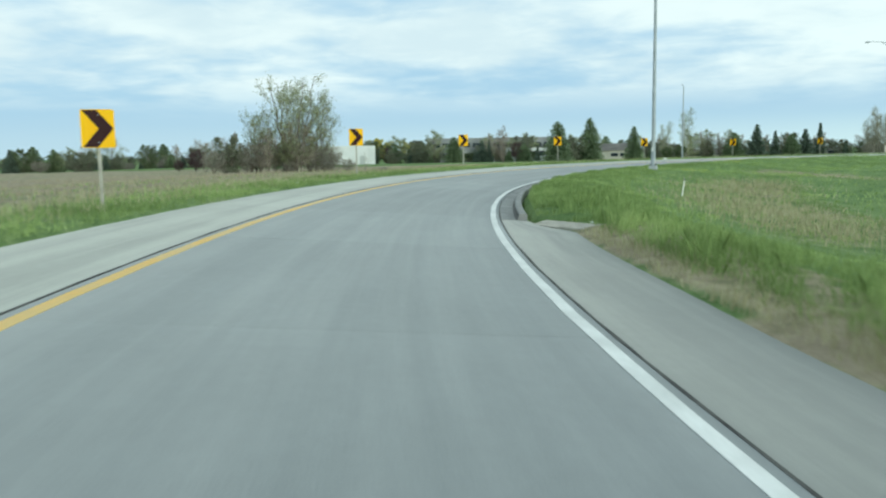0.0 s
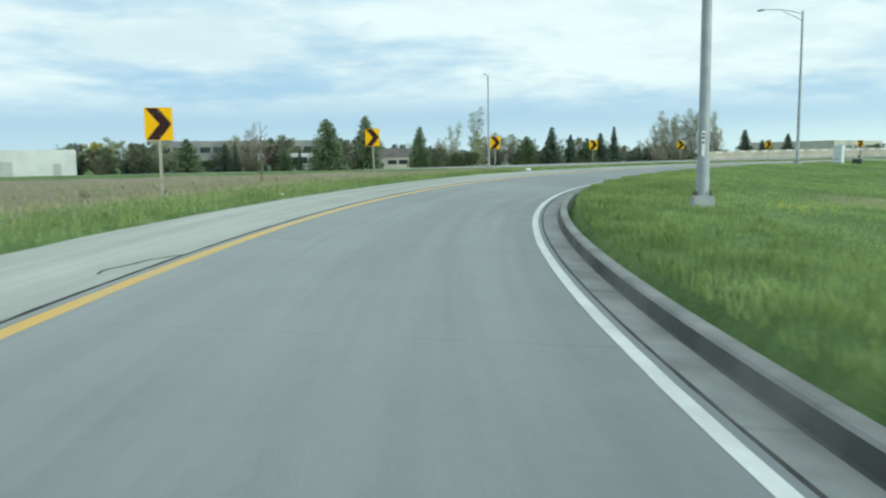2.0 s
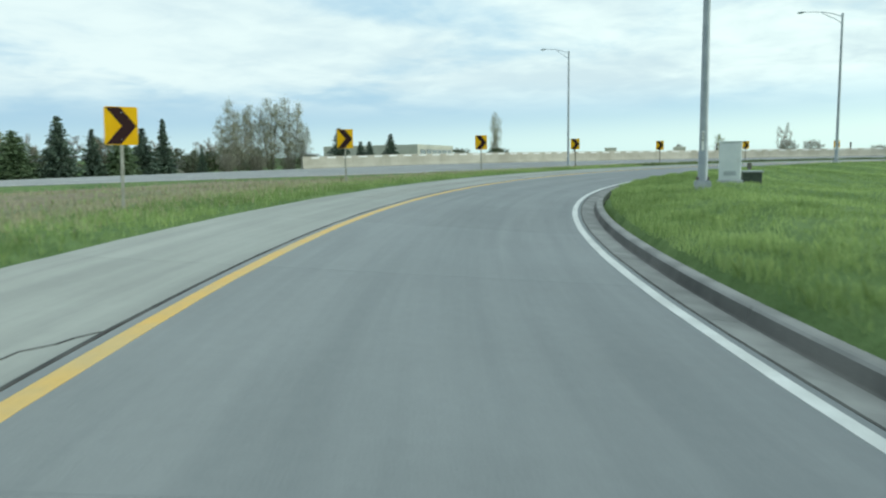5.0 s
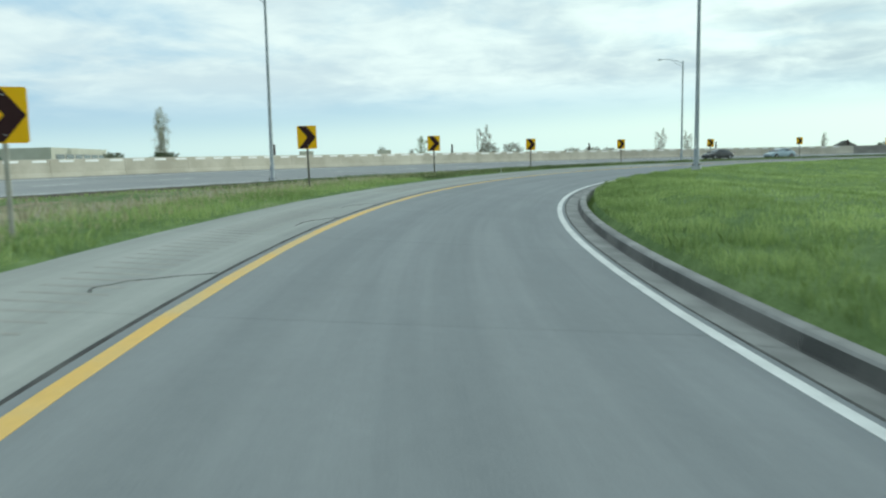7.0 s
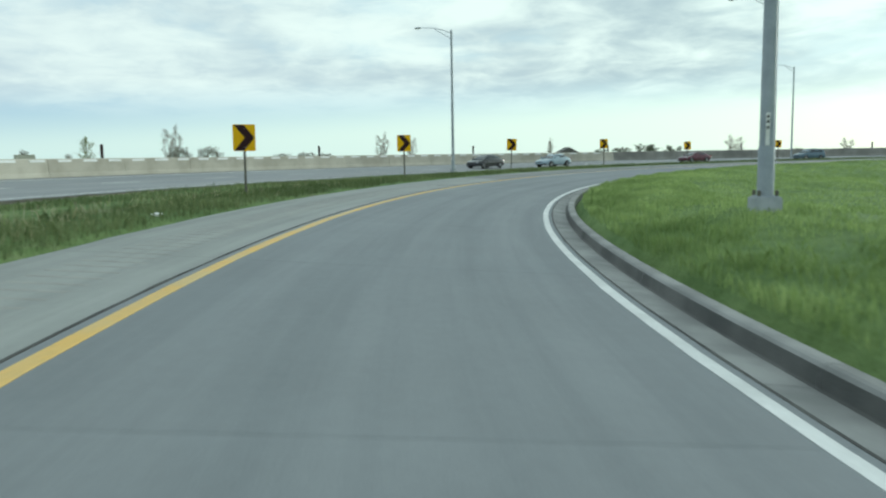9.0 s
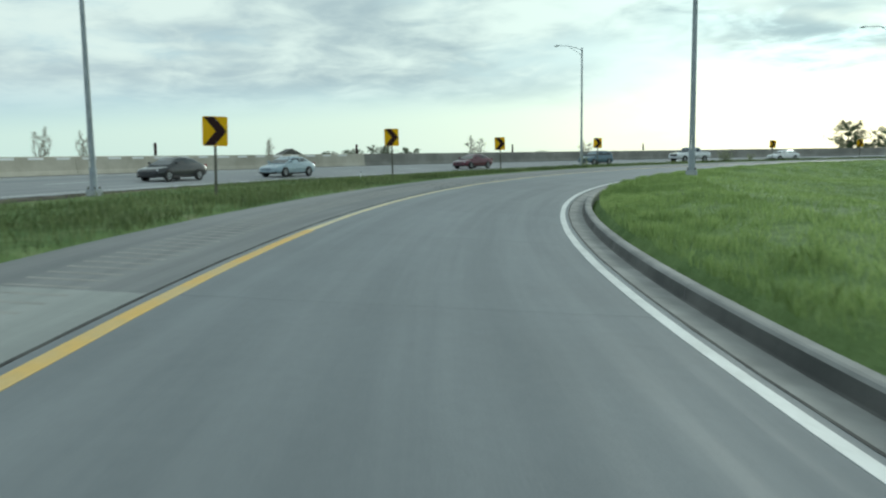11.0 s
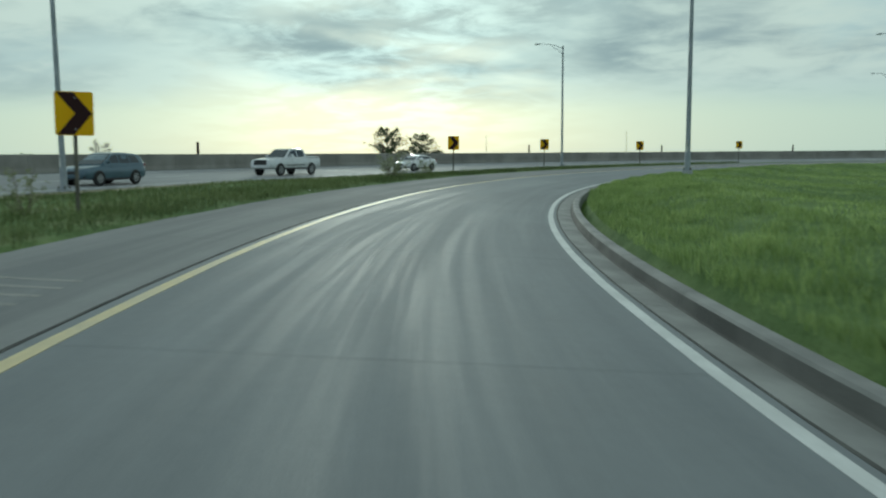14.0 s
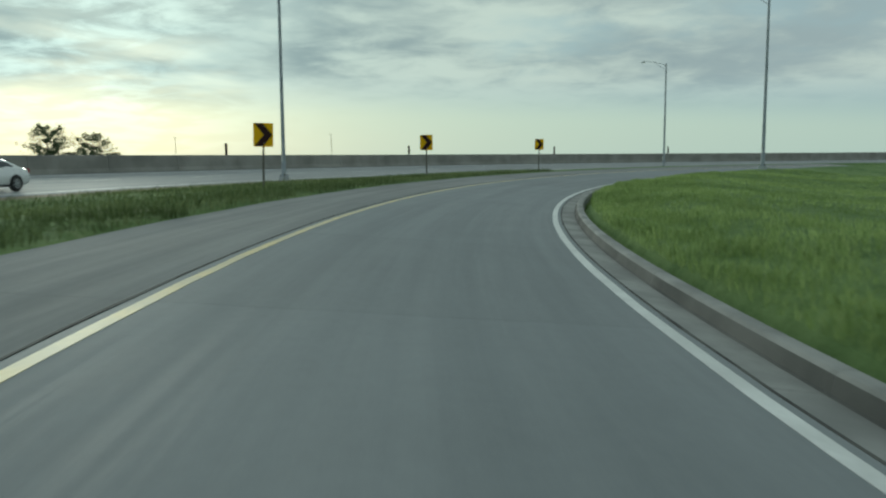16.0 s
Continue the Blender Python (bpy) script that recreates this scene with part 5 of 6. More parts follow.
def blades(name, s0, s1, l0, l1, per, tall, wide, material, label, seed, dense=None, free=None):
    """Standing grass over a stretch of the ramp's side, or over given places."""
    g = np.random.RandomState(seed)
    if free is None:
        n = int((s1 - s0) * abs(l1 - l0) * per)
        s, lat = s0 + (s1 - s0) * g.rand(n), l0 + (l1 - l0) * g.rand(n)
        clump = np.sin(s * 1.9 + 2 * np.sin(lat * 2.3)) * np.sin(lat * 2.7 + s * 0.8)
        keep = g.rand(n) < 0.62 + 0.38 * clump
        s, lat, clump = s[keep], lat[keep], clump[keep]
        if dense is not None:
            keep = dense(s, lat, g)
            s, lat, clump = s[keep], lat[keep], clump[keep]
        lat = lat - (7.12 - shoulder_edge(s)) * np.clip((lat - 5.5) / 0.5, 0, 1) * np.clip((12 - lat) / 4, 0, 1)
        x, y = ramp_xy(s, lat)
    else:
        x, y = free(g)
        clump = np.zeros(len(x))
    z = ground_z(x, y)
    n = len(x)
    h = tall * (0.45 + 0.75 * g.rand(n)) * (0.85 + 0.3 * clump)
    a = g.rand(n) * 2 * np.pi
    lean = h * (0.12 + 0.5 * g.rand(n) ** 2)
    b = g.rand(n) * 2 * np.pi
    w = wide * (0.6 + 0.8 * g.rand(n))
    foot = np.stack([x, y, z - 0.02], -1)
    side = np.stack([np.cos(a), np.sin(a), 0 * a], -1) * w[:, None]
    mid = foot + np.stack([np.cos(b) * lean * 0.3, np.sin(b) * lean * 0.3, h * 0.6], -1)
    tip = foot + np.stack([np.cos(b) * lean, np.sin(b) * lean, h], -1)
    v = np.stack([foot - side * 0.5, foot + side * 0.5, mid + side * 0.35, tip, mid - side * 0.35], 1).reshape(-1, 3)
    me = bpy.data.meshes.new(name)
    me.vertices.add(5 * n)
    me.vertices.foreach_set("co", v.astype(np.float32).ravel())
    me.loops.add(5 * n)
    me.loops.foreach_set("vertex_index", np.arange(5 * n, dtype=np.int32))
    me.polygons.add(n)
    me.polygons.foreach_set("loop_start", np.arange(0, 5 * n, 5, dtype=np.int32))
    me.polygons.foreach_set("loop_total", np.full(n, 5, dtype=np.int32))
    me.update(calc_edges=True)
    me.materials.append(material)
    return tagged(new(name, me), label, "grass", kind="stuff")


def past_kerb(s, lat, g):
    return (lat < -0.64) & ((s > 5.9 + 0.7 * (lat + 0.7)) | (lat < -1.85 - 0.35 * g.rand(len(s))))


def green_side(s, lat, g):
    x, y = ramp_xy(s, lat)
    along, off = on_highway(x, y)
    return (off < -1.5 - 0.7 * g.rand(len(s))) & ((along > 0) | (lat < 9.6 + 2.2 * g.rand(len(s))) | (off > -8))


blades("kerb_grass", -18, 300, -2.3, -0.64, 520, 0.20, 0.011, BLADE, "long fresh green grass leaning over the kerb", 12, past_kerb)
blades("start_grass", -15, 15, -3.6, -2.1, 330, 0.34, 0.012, BLADE, "tall uncut green grass where the kerb begins", 14, past_kerb)
blades("inner_grass", -18, 312, -4.6, -2.2, 300, 0.16, 0.014, BLADE, "long fresh green grass behind the kerb", 1, past_kerb)
blades("bank_grass", -18, 330, -13, -4.4, 90, 0.13, 0.024, BLADE, "fresh green grass over the bank", 2)
blades("basin_grass", -4, 350, -32, -12, 9, 0.16, 0.06, BLADE, "green grass in the loop's basin", 3)
blades("verge_grass", -18, 142, 7.1, 9.6, 220, 0.19, 0.015, BLADE, "green grass on the outer verge", 4)
blades("weedy_verge", 142, 312, 7.08, 9.6, 220, 0.24, 0.014, OLIVE, "weedy olive-green grass on the outer verge", 16)
blades("outer_grass", -18, 142, 9.4, 22, 36, 0.20, 0.026, BLADE, "green grass between the two roadways", 5, green_side)
blades("weedy_outer_grass", 142, 312, 9.4, 22, 50, 0.24, 0.022, OLIVE, "weedy olive-green grass between the two roadways", 17, green_side)


def field_dry(s, lat, g):
    x, y = ramp_xy(s, lat)
    along, off = on_highway(x, y)
    return (off < -8) & ((along < -10) | (g.rand(len(s)) < 0.15))


blades("field_grass", -18, 168, 9.5, 34, 4, 0.26, 0.028, BLADE, "patchy green grass in the dry field", 15, field_dry)
blades("dry_field_grass", -18, 168, 11, 52, 9, 0.30, 0.026, DRY_STALK, "tall dry straw-coloured grass in the field", 6, field_dry)
blades("dry_verge_grass", -4, 178, 7.9, 14, 40, 0.24, 0.018, STRAW, "dry stalks among the verge grass", 7, field_dry)
blades("dry_edge_grass", -18, 3.4, -2.3, -1.58, 320, 0.17, 0.013, STRAW, "dry grass along the apron's edge", 8)


def basin_spots(g):
    c = np.array([(10.0, 13.9), (10.8, 18.4), (11.8, 24.0), (14.3, 29.8), (18.2, 36.6)])
    k = g.randint(0, len(c), 5500)
    p = c[k] + g.normal(size=(5500, 2)) * 1.6
    s, lat = on_ramp(p[:, 0], p[:, 1])
    p = p[lat < -3.5]
    return p[:, 0], p[:, 1]


blades("dry_basin_grass", 0, 0, 0, 0, 0, 0.34, 0.024, STRAW, "pale dry grass patch inside the loop", 9, free=basin_spots)


def flower_spots(g):
    c = np.array([(27.1, 61.5), (25.4, 59.5), (17.2, 44.4)])
    p = c[g.randint(0, len(c), 90)] + g.normal(size=(90, 2)) * 0.4
    return p[:, 0], p[:, 1]


blades("yellow_flowers", 0, 0, 0, 0, 0, 0.20, 0.022, FLOWER, "clumps of small yellow wild flowers", 10, free=flower_spots)


def seed_spots(g):
    s, lat = 120 + 26 * g.rand(900), 9.6 + 4.4 * g.rand(900)
    return ramp_xy(s, lat)


blades("seed_heads", 0, 0, 0, 0, 0, 0.36, 0.022, SEED, "pinkish tan seed stalks on the verge", 11, free=seed_spots)

# ---------------------------------------------------------------- buildings


def building(name, foot, z0, z1, wall_mat, label, storeys=(), doors=(), parapet=0.35, gable=0.0):
    """A building on a four-cornered foot, its walls with thickness; windows by (wall, from, to, sill, head, count)."""
    ob = base(name, pose(foot[0][0], foot[0][1], z0))
    pts = [Vector((x - foot[0][0], y - foot[0][1], 0)) for x, y in foot]
    h = z1 - z0
    mid = sum(pts, Vector()) / 4

    def inset(p, d):
        return p + (mid - p).normalized() * d

    for i in range(4):
        a, b = pts[i], pts[(i + 1) % 4]
        ai, bi = inset(a, 0.4), inset(b, 0.4)
        bm = bmesh.new()
        low, high = [bm.verts.new(p + Vector((0, 0, -0.6))) for p in (a, b, bi, ai)], [bm.verts.new(p + Vector((0, 0, h))) for p in (a, b, bi, ai)]
        bm.faces.new(low)
        bm.faces.new(high)
        for k in range(4):
            bm.faces.new((low[k], low[(k + 1) % 4], high[(k + 1) % 4], high[k]))
        bmesh.ops.recalc_face_normals(bm, faces=bm.faces[:])
        part("wall", bm, wall_mat, ob)
        # coping
        d, n = (b - a).normalized(), Vector(((b - a).y, -(b - a).x, 0)).normalized()
        if n.dot(a - mid) < 0:
            n = -n
        for w, f0, f1, sill, head, count in storeys:
            if w != i:
                continue
            run = (b - a).length
            for c in range(count):
                u0, u1 = run * (f0 + (f1 - f0) * (c + 0.08) / count), run * (f0 + (f1 - f0) * (c + 0.92) / count)
                p = a + d * ((u0 + u1) / 2) + n * 0.03
                rot = Matrix.Translation(p) @ Matrix(((d.x, -n.x, 0, 0), (d.y, -n.y, 0, 0), (0, 0, 1, 0), (0, 0, 0, 1)))
                fr = box(u1 - u0, 0.12, head - sill, (0, 0, sill))
                bmesh.ops.transform(fr, matrix=rot, verts=fr.verts)
                win = part("window", fr, FRAME, ob)
                pn = box((u1 - u0) * 0.9, 0.05, (head - sill) * 0.86, (0, -0.06, sill + 0.07 * (head - sill)))
                bmesh.ops.transform(pn, matrix=rot, verts=pn.verts)
                part("pane", pn, PANE, win)
        for w, f, wide, high_ in doors:
            if w != i:
                continue
            p = a + d * ((b - a).length * f) + n * 0.03
            rot = Matrix.Translation(p) @ Matrix(((d.x, -n.x, 0, 0), (d.y, -n.y, 0, 0), (0, 0, 1, 0), (0, 0, 0, 1)))
            dr = box(wide, 0.14, high_, (0, 0, 0.0), 0.02)
            bmesh.ops.transform(dr, matrix=rot, verts=dr.verts)
            part("door", dr, GREY_WALL, ob)
    bm = bmesh.new()
    if gable:
        m0, m1 = (pts[0] + pts[3]) / 2, (pts[1] + pts[2]) / 2
        e = [p + (p - mid).normalized() * 0.5 + Vector((0, 0, h - 0.05)) for p in pts]
        r0, r1 = m0 + (m0 - mid).normalized() * 0.4 + Vector((0, 0, h + gable)), m1 + (m1 - mid).normalized() * 0.4 + Vector((0, 0, h + gable))
        v = [bm.verts.new(p) for p in (*e, r0, r1)]
        for f in ((0, 1, 5, 4), (2, 3, 4, 5), (0, 4, 3), (1, 2, 5), (0, 3, 2, 1)):
            bm.faces.new([v[k] for k in f])
    else:
        v = [bm.verts.new(inset(p, 0.42) + Vector((0, 0, h - parapet))) for p in pts]
        bm.faces.new(v)
        ex = bmesh.ops.extrude_face_region(bm, geom=bm.faces[:])
        bmesh.ops.translate(bm, vec=(0, 0, -0.3), verts=[q for q in ex["geom"] if isinstance(q, bmesh.types.BMVert)])
    bmesh.ops.recalc_face_normals(bm, faces=bm.faces[:])
    part("roof", bm, ROOFING, ob)
    return tagged(ob, label, "building")


building("warehouse", [(-24.3, 180.2), (-9.2, 181.1), (-10.5, 198.9), (-25.6, 198.0)], -1.1, 3.5, WHITE_WALL, "low white flat-roofed warehouse", doors=((0, 0.25, 3.0, 2.6), (0, 0.8, 1.2, 2.2)))
building("annexe", [(-32.0, 181.0), (-24.9, 181.1), (-25.9, 190.2), (-32.5, 190.1)], -1.2, 0.6, GREY_WALL, "low grey annexe beside the warehouse")
building("office_block", [(3.5, 198.5), (36.5, 195.3), (38.2, 211.0), (5.2, 214.2)], -1.1, 5.2, DULL_WALL, "two-storey grey office block with window bands", storeys=((0, 0.03, 0.97, 1.2, 2.4, 12), (0, 0.03, 0.97, 3.9, 5.1, 12)), doors=((0, 0.5, 2.2, 2.4),))
building("white_hall", [(21.5, 174.8), (35.4, 173.7), (35.9, 181.4), (22.0, 182.5)], -0.9, 2.4, WHITE_WALL, "white single-storey hall behind the trees", storeys=((0, 0.05, 0.95, 1.4, 2.6, 8),))
building("house", [(42.4, 174.8), (49.3, 171.8), (51.5, 177.0), (44.6, 180.0)], -0.9, 1.5, HOUSE_WALL, "cream house with a dark shingled roof", storeys=((0, 0.35, 0.9, 1.0, 1.8, 2),), gable=1.6)
building("house", [(63.1, 186.9), (73.3, 182.0), (76.2, 188.1), (66.0, 193.0)], -0.9, 0.2, HOUSE_WALL, "long cream house with a dark shingled roof", storeys=((0, 0.1, 0.9, 0.7, 1.5, 4),), gable=1.2)
building("house", [(98.3, 194.6), (108.8, 189.5), (111.8, 195.4), (101.3, 200.4)], -0.9, 0.1, HOUSE_WALL, "cream house partly behind spruces", storeys=((0, 0.1, 0.9, 0.7, 1.5, 3),), gable=1.2)
building("long_warehouse", [(179.4, 229.7), (179.0, 196.6), (219.7, 216.5), (220.4, 248.5)], -0.3, 4.3, BEIGE_WALL, "long beige warehouse beyond the barrier", storeys=((1, 0.05, 0.95, 0.6, 3.4, 6),), doors=((0, 0.5, 3.5, 3.0),))
building("barn", [(288.5, 39.8), (294.7, 39.4), (294.6, 44.2), (288.4, 44.6)], -0.3, 2.0, GREY_WALL, "small dark barn on the skyline", gable=1.4)
for x, y in ((210.5, 162.2), (220.7, 148.5)):
    building("rooftop_unit", [(x, y), (x + 1.6, y - 2.2), (x + 3.2, y - 1.2), (x + 1.6, y + 1)], -0.3, 2.9, HOUSE_WALL, "small pale box-shaped plant building")


def utility_pole(x, y, h):
    ob = base("utility_pole", pose(x, y, float(ground_z(x, y)[0]), 0, 0, plant_rng.uniform(0, 90)))
    part("pole", tube([(0, 0, -0.3), (0, 0, h)], [0.15, 0.10], 8), BARK, ob)
    part("crossarm", box(2.0, 0.1, 0.12, (0, 0, h - 0.6), 0.01), BARK, ob)
    for dx in (-0.8, 0.0, 0.8):
        part("insulator", tube([(dx, 0, h - 0.48), (dx, 0, h - 0.28)], [0.05, 0.04], 6), TRIM, ob)
    return tagged(ob, "slim wooden utility pole on the skyline", "utility pole", "poles on the skyline")


for x, y, h in ((398.5, -394.8, 14.0), (308.2, -398.1, 15.0)):
    utility_pole(x, y, h)

# ---------------------------------------------------------------- vehicles


def loft(stations, section, bm=None):
    """A skin through closed sections, capped at both ends."""
    bm = bm or bmesh.new()
    fine = []
    for i in range(len(stations) - 1):
        p0, p1, p2, p3 = (stations[min(max(i + d, 0), len(stations) - 1)] for d in (-1, 0, 1, 2))
        for u in (0.0, 0.25, 0.5, 0.75):
            fine.append(tuple(b + 0.5 * u * (c - a + u * (2 * a - 5 * b + 4 * c - d + u * (3 * (b - c) + d - a))) * 0.6 + 0.4 * u * (c - b) for a, b, c, d in zip(p0, p1, p2, p3)))
    fine.append(tuple(stations[-1]))
    rings = [[bm.verts.new(p) for p in section(*st)] for st in fine]
    n = len(rings[0])
    for r0, r1 in zip(rings, rings[1:]):
        for k in range(n):
            bm.faces.new((r0[k], r0[(k + 1) % n], r1[(k + 1) % n], r1[k]))
    bm.faces.new(rings[0][::-1])
    bm.faces.new(rings[-1])
    bmesh.ops.recalc_face_normals(bm, faces=bm.faces[:])
    return bm


def tub(x, w, lo, hi):
    half = [(0.85 * w, lo), (0.98 * w, lo + 0.10), (w, lo + (hi - lo) * 0.5), (0.985 * w, lo + (hi - lo) * 0.72), (0.93 * w, hi - 0.035), (0.80 * w, hi)]
    return [(x, y, z) for y, z in half] + [(x, -y, z) for y, z in half[::-1]]


def cabin(x, w, lo, hi, tw):
    half = [(w, lo), (w * 0.985, lo + (hi - lo) * 0.15), (tw + (w - tw) * 0.28, lo + (hi - lo) * 0.72), (tw, hi - 0.05 * min(1, (hi - lo) * 2)), (tw * 0.8, hi)]
    return [(x, y, z) for y, z in half] + [(x, -y, z) for y, z in half[::-1]]


def car_wheel(parent, x, y, r):
    out = 1 if y > 0 else -1
    tyre = bmesh.new()
    prof = [(-0.10, r * 0.62), (-0.11, r * 0.9), (-0.08, r), (0.08, r), (0.11, r * 0.9), (0.10, r * 0.62)]
    rings = []
    for k in range(22):
        a = 2 * math.pi * k / 22
        rings.append([tyre.verts.new((x + rr * math.cos(a), y + d, r + rr * math.sin(a))) for d, rr in prof])
    for k in range(22):
        for j in range(len(prof)):
            tyre.faces.new((rings[k][j], rings[k][(j + 1) % len(prof)], rings[(k + 1) % 22][(j + 1) % len(prof)], rings[(k + 1) % 22][j]))
    bmesh.ops.recalc_face_normals(tyre, faces=tyre.faces[:])
    wheel = part("wheel", tyre, TYRE, parent, smooth=True)
    part("brake_disc", tube([(x, y - 0.06 * out, r), (x, y + 0.055 * out, r)], [r * 0.61, r * 0.60], 20), TRIM, wheel)
    rim = bmesh.new()
    loops = []
    for k in range(24):
        a = 2 * math.pi * k / 24
        loops.append([rim.verts.new((x + rr * math.cos(a), y + d * out, r + rr * math.sin(a))) for d, rr in ((0.06, r * 0.64), (0.09, r * 0.64), (0.09, r * 0.54), (0.06, r * 0.54))])
    for k in range(24):
        for j in range(4):
            rim.faces.new((loops[k][j], loops[k][(j + 1) % 4], loops[(k + 1) % 24][(j + 1) % 4], loops[(k + 1) % 24][j]))
    for k in range(6):
        a = 2 * math.pi * k / 6 + 0.3
        spoke = box(r * 0.56, 0.03, r * 0.13, (r * 0.28, 0, -r * 0.065), 0.008)
        bmesh.ops.transform(spoke, matrix=Matrix.Translation((x, y + 0.072 * out, r)) @ Matrix.Rotation(a, 4, "Y"), verts=spoke.verts)
        me = bpy.data.meshes.new("t")
        spoke.to_mesh(me)
        spoke.free()
        rim.from_mesh(me)
        bpy.data.meshes.remove(me)
    bmesh.ops.recalc_face_normals(rim, faces=rim.faces[:])
    part("rim", rim, RIM, wheel, "six-spoked alloy rim")
    return wheel


def side_glass(parent, outline, sides, lift=0.008):
    """Side windows: an outline of (x, z), laid on the body by sides(x, z) -> half width."""
    for sgn in (1, -1):
        bm = bmesh.new()
        a = [bm.verts.new((x, sgn * (sides(x, z) + lift), z)) for x, z in outline]
        b = [bm.verts.new((x, sgn * (sides(x, z) - 0.02), z)) for x, z in outline]
        bm.faces.new(a)
        bm.faces.new(b[::-1])
        n = len(a)
        for i in range(n):
            bm.faces.new((a[i], a[(i + 1) % n], b[(i + 1) % n], b[i]))
        bmesh.ops.recalc_face_normals(bm, faces=bm.faces[:])
        part("side_window", bm, PANE, parent)


def pane_across(parent, name, x0, z0, w0, x1, z1, w1):
    """A windscreen or rear window between two lines across the car."""
    d = Vector((x1 - x0, 0, z1 - z0)).normalized()
    n = Vector((-d.z, 0, d.x))
    if n.z < 0:
        n = -n
    bm = bmesh.new()
    up = [Vector((x0, -w0, z0)), Vector((x0, w0, z0)), Vector((x1, w1, z1)), Vector((x1, -w1, z1))]
    a, b = [bm.verts.new(p + n * 0.012) for p in up], [bm.verts.new(p - n * 0.02) for p in up]
    bm.faces.new(a)
    bm.faces.new(b[::-1])
    for i in range(4):
        bm.faces.new((a[i], a[(i + 1) % 4], b[(i + 1) % 4], b[i]))
    bmesh.ops.recalc_face_normals(bm, faces=bm.faces[:])
    return part(name, bm, PANE, parent)


def car(name, kind, colour, dark, label):
    ob = base(name)
    skin = paint(name + "_paint", colour, dark, 1.0, 80, 0.28, 0.0, metal=0.25, spread=0.06, coat=0.6)
    if kind == "pickup":
        L, W, r, wx = 5.9, 1.0, 0.43, (1.90, -1.80)
        body = [(-2.95, 0.93, 0.58, 1.22), (-2.88, 0.98, 0.52, 1.30), (-1.2, 1.0, 0.48, 1.30), (1.0, 1.0, 0.48, 1.28), (1.9, 0.99, 0.48, 1.26), (2.6, 0.97, 0.50, 1.20), (2.86, 0.93, 0.54, 1.12), (2.95, 0.86, 0.60, 0.98)]
        top = [(-1.28, 0.93, 1.22, 1.30, 0.90), (-1.16, 0.95, 1.22, 1.90, 0.74), (-0.3, 0.95, 1.22, 1.95, 0.76), (0.45, 0.95, 1.22, 1.91, 0.74), (1.3, 0.95, 1.22, 1.27, 0.88)]
        glass = [[(-1.05, 1.36), (-1.0, 1.79), (-0.22, 1.84), (-0.22, 1.34)], [(-0.12, 1.34), (-0.12, 1.84), (0.42, 1.80), (1.0, 1.35)]]
        screens = [("windscreen", 1.24, 1.32, 0.82, 0.52, 1.87, 0.66), ("rear_window", -1.25, 1.38, 0.80, -1.19, 1.84, 0.66)]
        belt = 1.22
    elif kind == "suv":
        L, W, r, wx = 4.6, 0.93, 0.36, (1.42, -1.32)
        body = [(-2.30, 0.72, 0.45, 0.95), (-2.22, 0.86, 0.36, 1.05), (-1.9, 0.92, 0.30, 1.08), (0.0, 0.93, 0.28, 1.05), (1.0, 0.93, 0.28, 1.04), (1.7, 0.91, 0.30, 0.98), (2.15, 0.83, 0.34, 0.88), (2.30, 0.68, 0.42, 0.74)]
        top = [(-2.22, 0.84, 1.0, 1.06, 0.80), (-1.92, 0.88, 1.0, 1.58, 0.68), (-0.8, 0.89, 1.0, 1.68, 0.70), (0.2, 0.89, 1.0, 1.64, 0.68), (1.15, 0.89, 1.0, 1.05, 0.84)]
        glass = [[(-1.75, 1.14), (-1.62, 1.50), (-1.05, 1.54), (-1.05, 1.13)], [(-0.97, 1.13), (-0.97, 1.54), (-0.2, 1.56), (-0.2, 1.12)], [(-0.12, 1.12), (-0.12, 1.56), (0.22, 1.52), (0.88, 1.11)]]
        screens = [("windscreen", 1.10, 1.09, 0.80, 0.26, 1.60, 0.62), ("rear_window", -2.16, 1.14, 0.74, -1.96, 1.54, 0.62)]
        belt = 1.0
    else:
        L, W, r, wx = 4.7, 0.91, 0.335, (1.42, -1.36)
        body = [(-2.36, 0.66, 0.44, 0.80), (-2.26, 0.82, 0.32, 0.95), (-1.9, 0.89, 0.25, 1.00), (-0.8, 0.91, 0.22, 0.97), (0.4, 0.91, 0.22, 0.94), (1.2, 0.91, 0.23, 0.91), (1.8, 0.88, 0.25, 0.83), (2.20, 0.80, 0.29, 0.72), (2.36, 0.62, 0.36, 0.60)]
        top = [(-1.95, 0.82, 0.92, 0.99, 0.76), (-1.20, 0.86, 0.90, 1.36, 0.62), (-0.45, 0.87, 0.90, 1.45, 0.64), (0.25, 0.87, 0.90, 1.41, 0.62), (1.28, 0.86, 0.88, 0.93, 0.80)]
        glass = [[(-1.42, 1.06), (-1.10, 1.28), (-0.52, 1.34), (-0.52, 1.04)], [(-0.44, 1.03), (-0.44, 1.34), (0.22, 1.32), (0.92, 1.01)]]
        screens = [("windscreen", 1.20, 0.975, 0.76, 0.32, 1.37, 0.57), ("rear_window", -1.88, 1.03, 0.70, -1.26, 1.33, 0.56)]
        belt = 0.90
    shell = part("body", loft(body, tub), skin, ob, smooth=True)
    roof = part("cabin", loft(top, cabin), skin, ob, smooth=True)

    def sides(x, z):
        xs = [t[0] for t in top]
        w, lo, hi, tw = (float(np.interp(x, xs, [t[k] for t in top])) for k in (1, 2, 3, 4))
        f = (z - lo) / max(hi - lo, 0.05)
        return float(np.interp(f, [0, 0.15, 0.72, 0.95, 1], [w, w * 0.985, tw + (w - tw) * 0.28, tw, tw * 0.8]))

    for g in glass:
        side_glass(roof, g, sides)
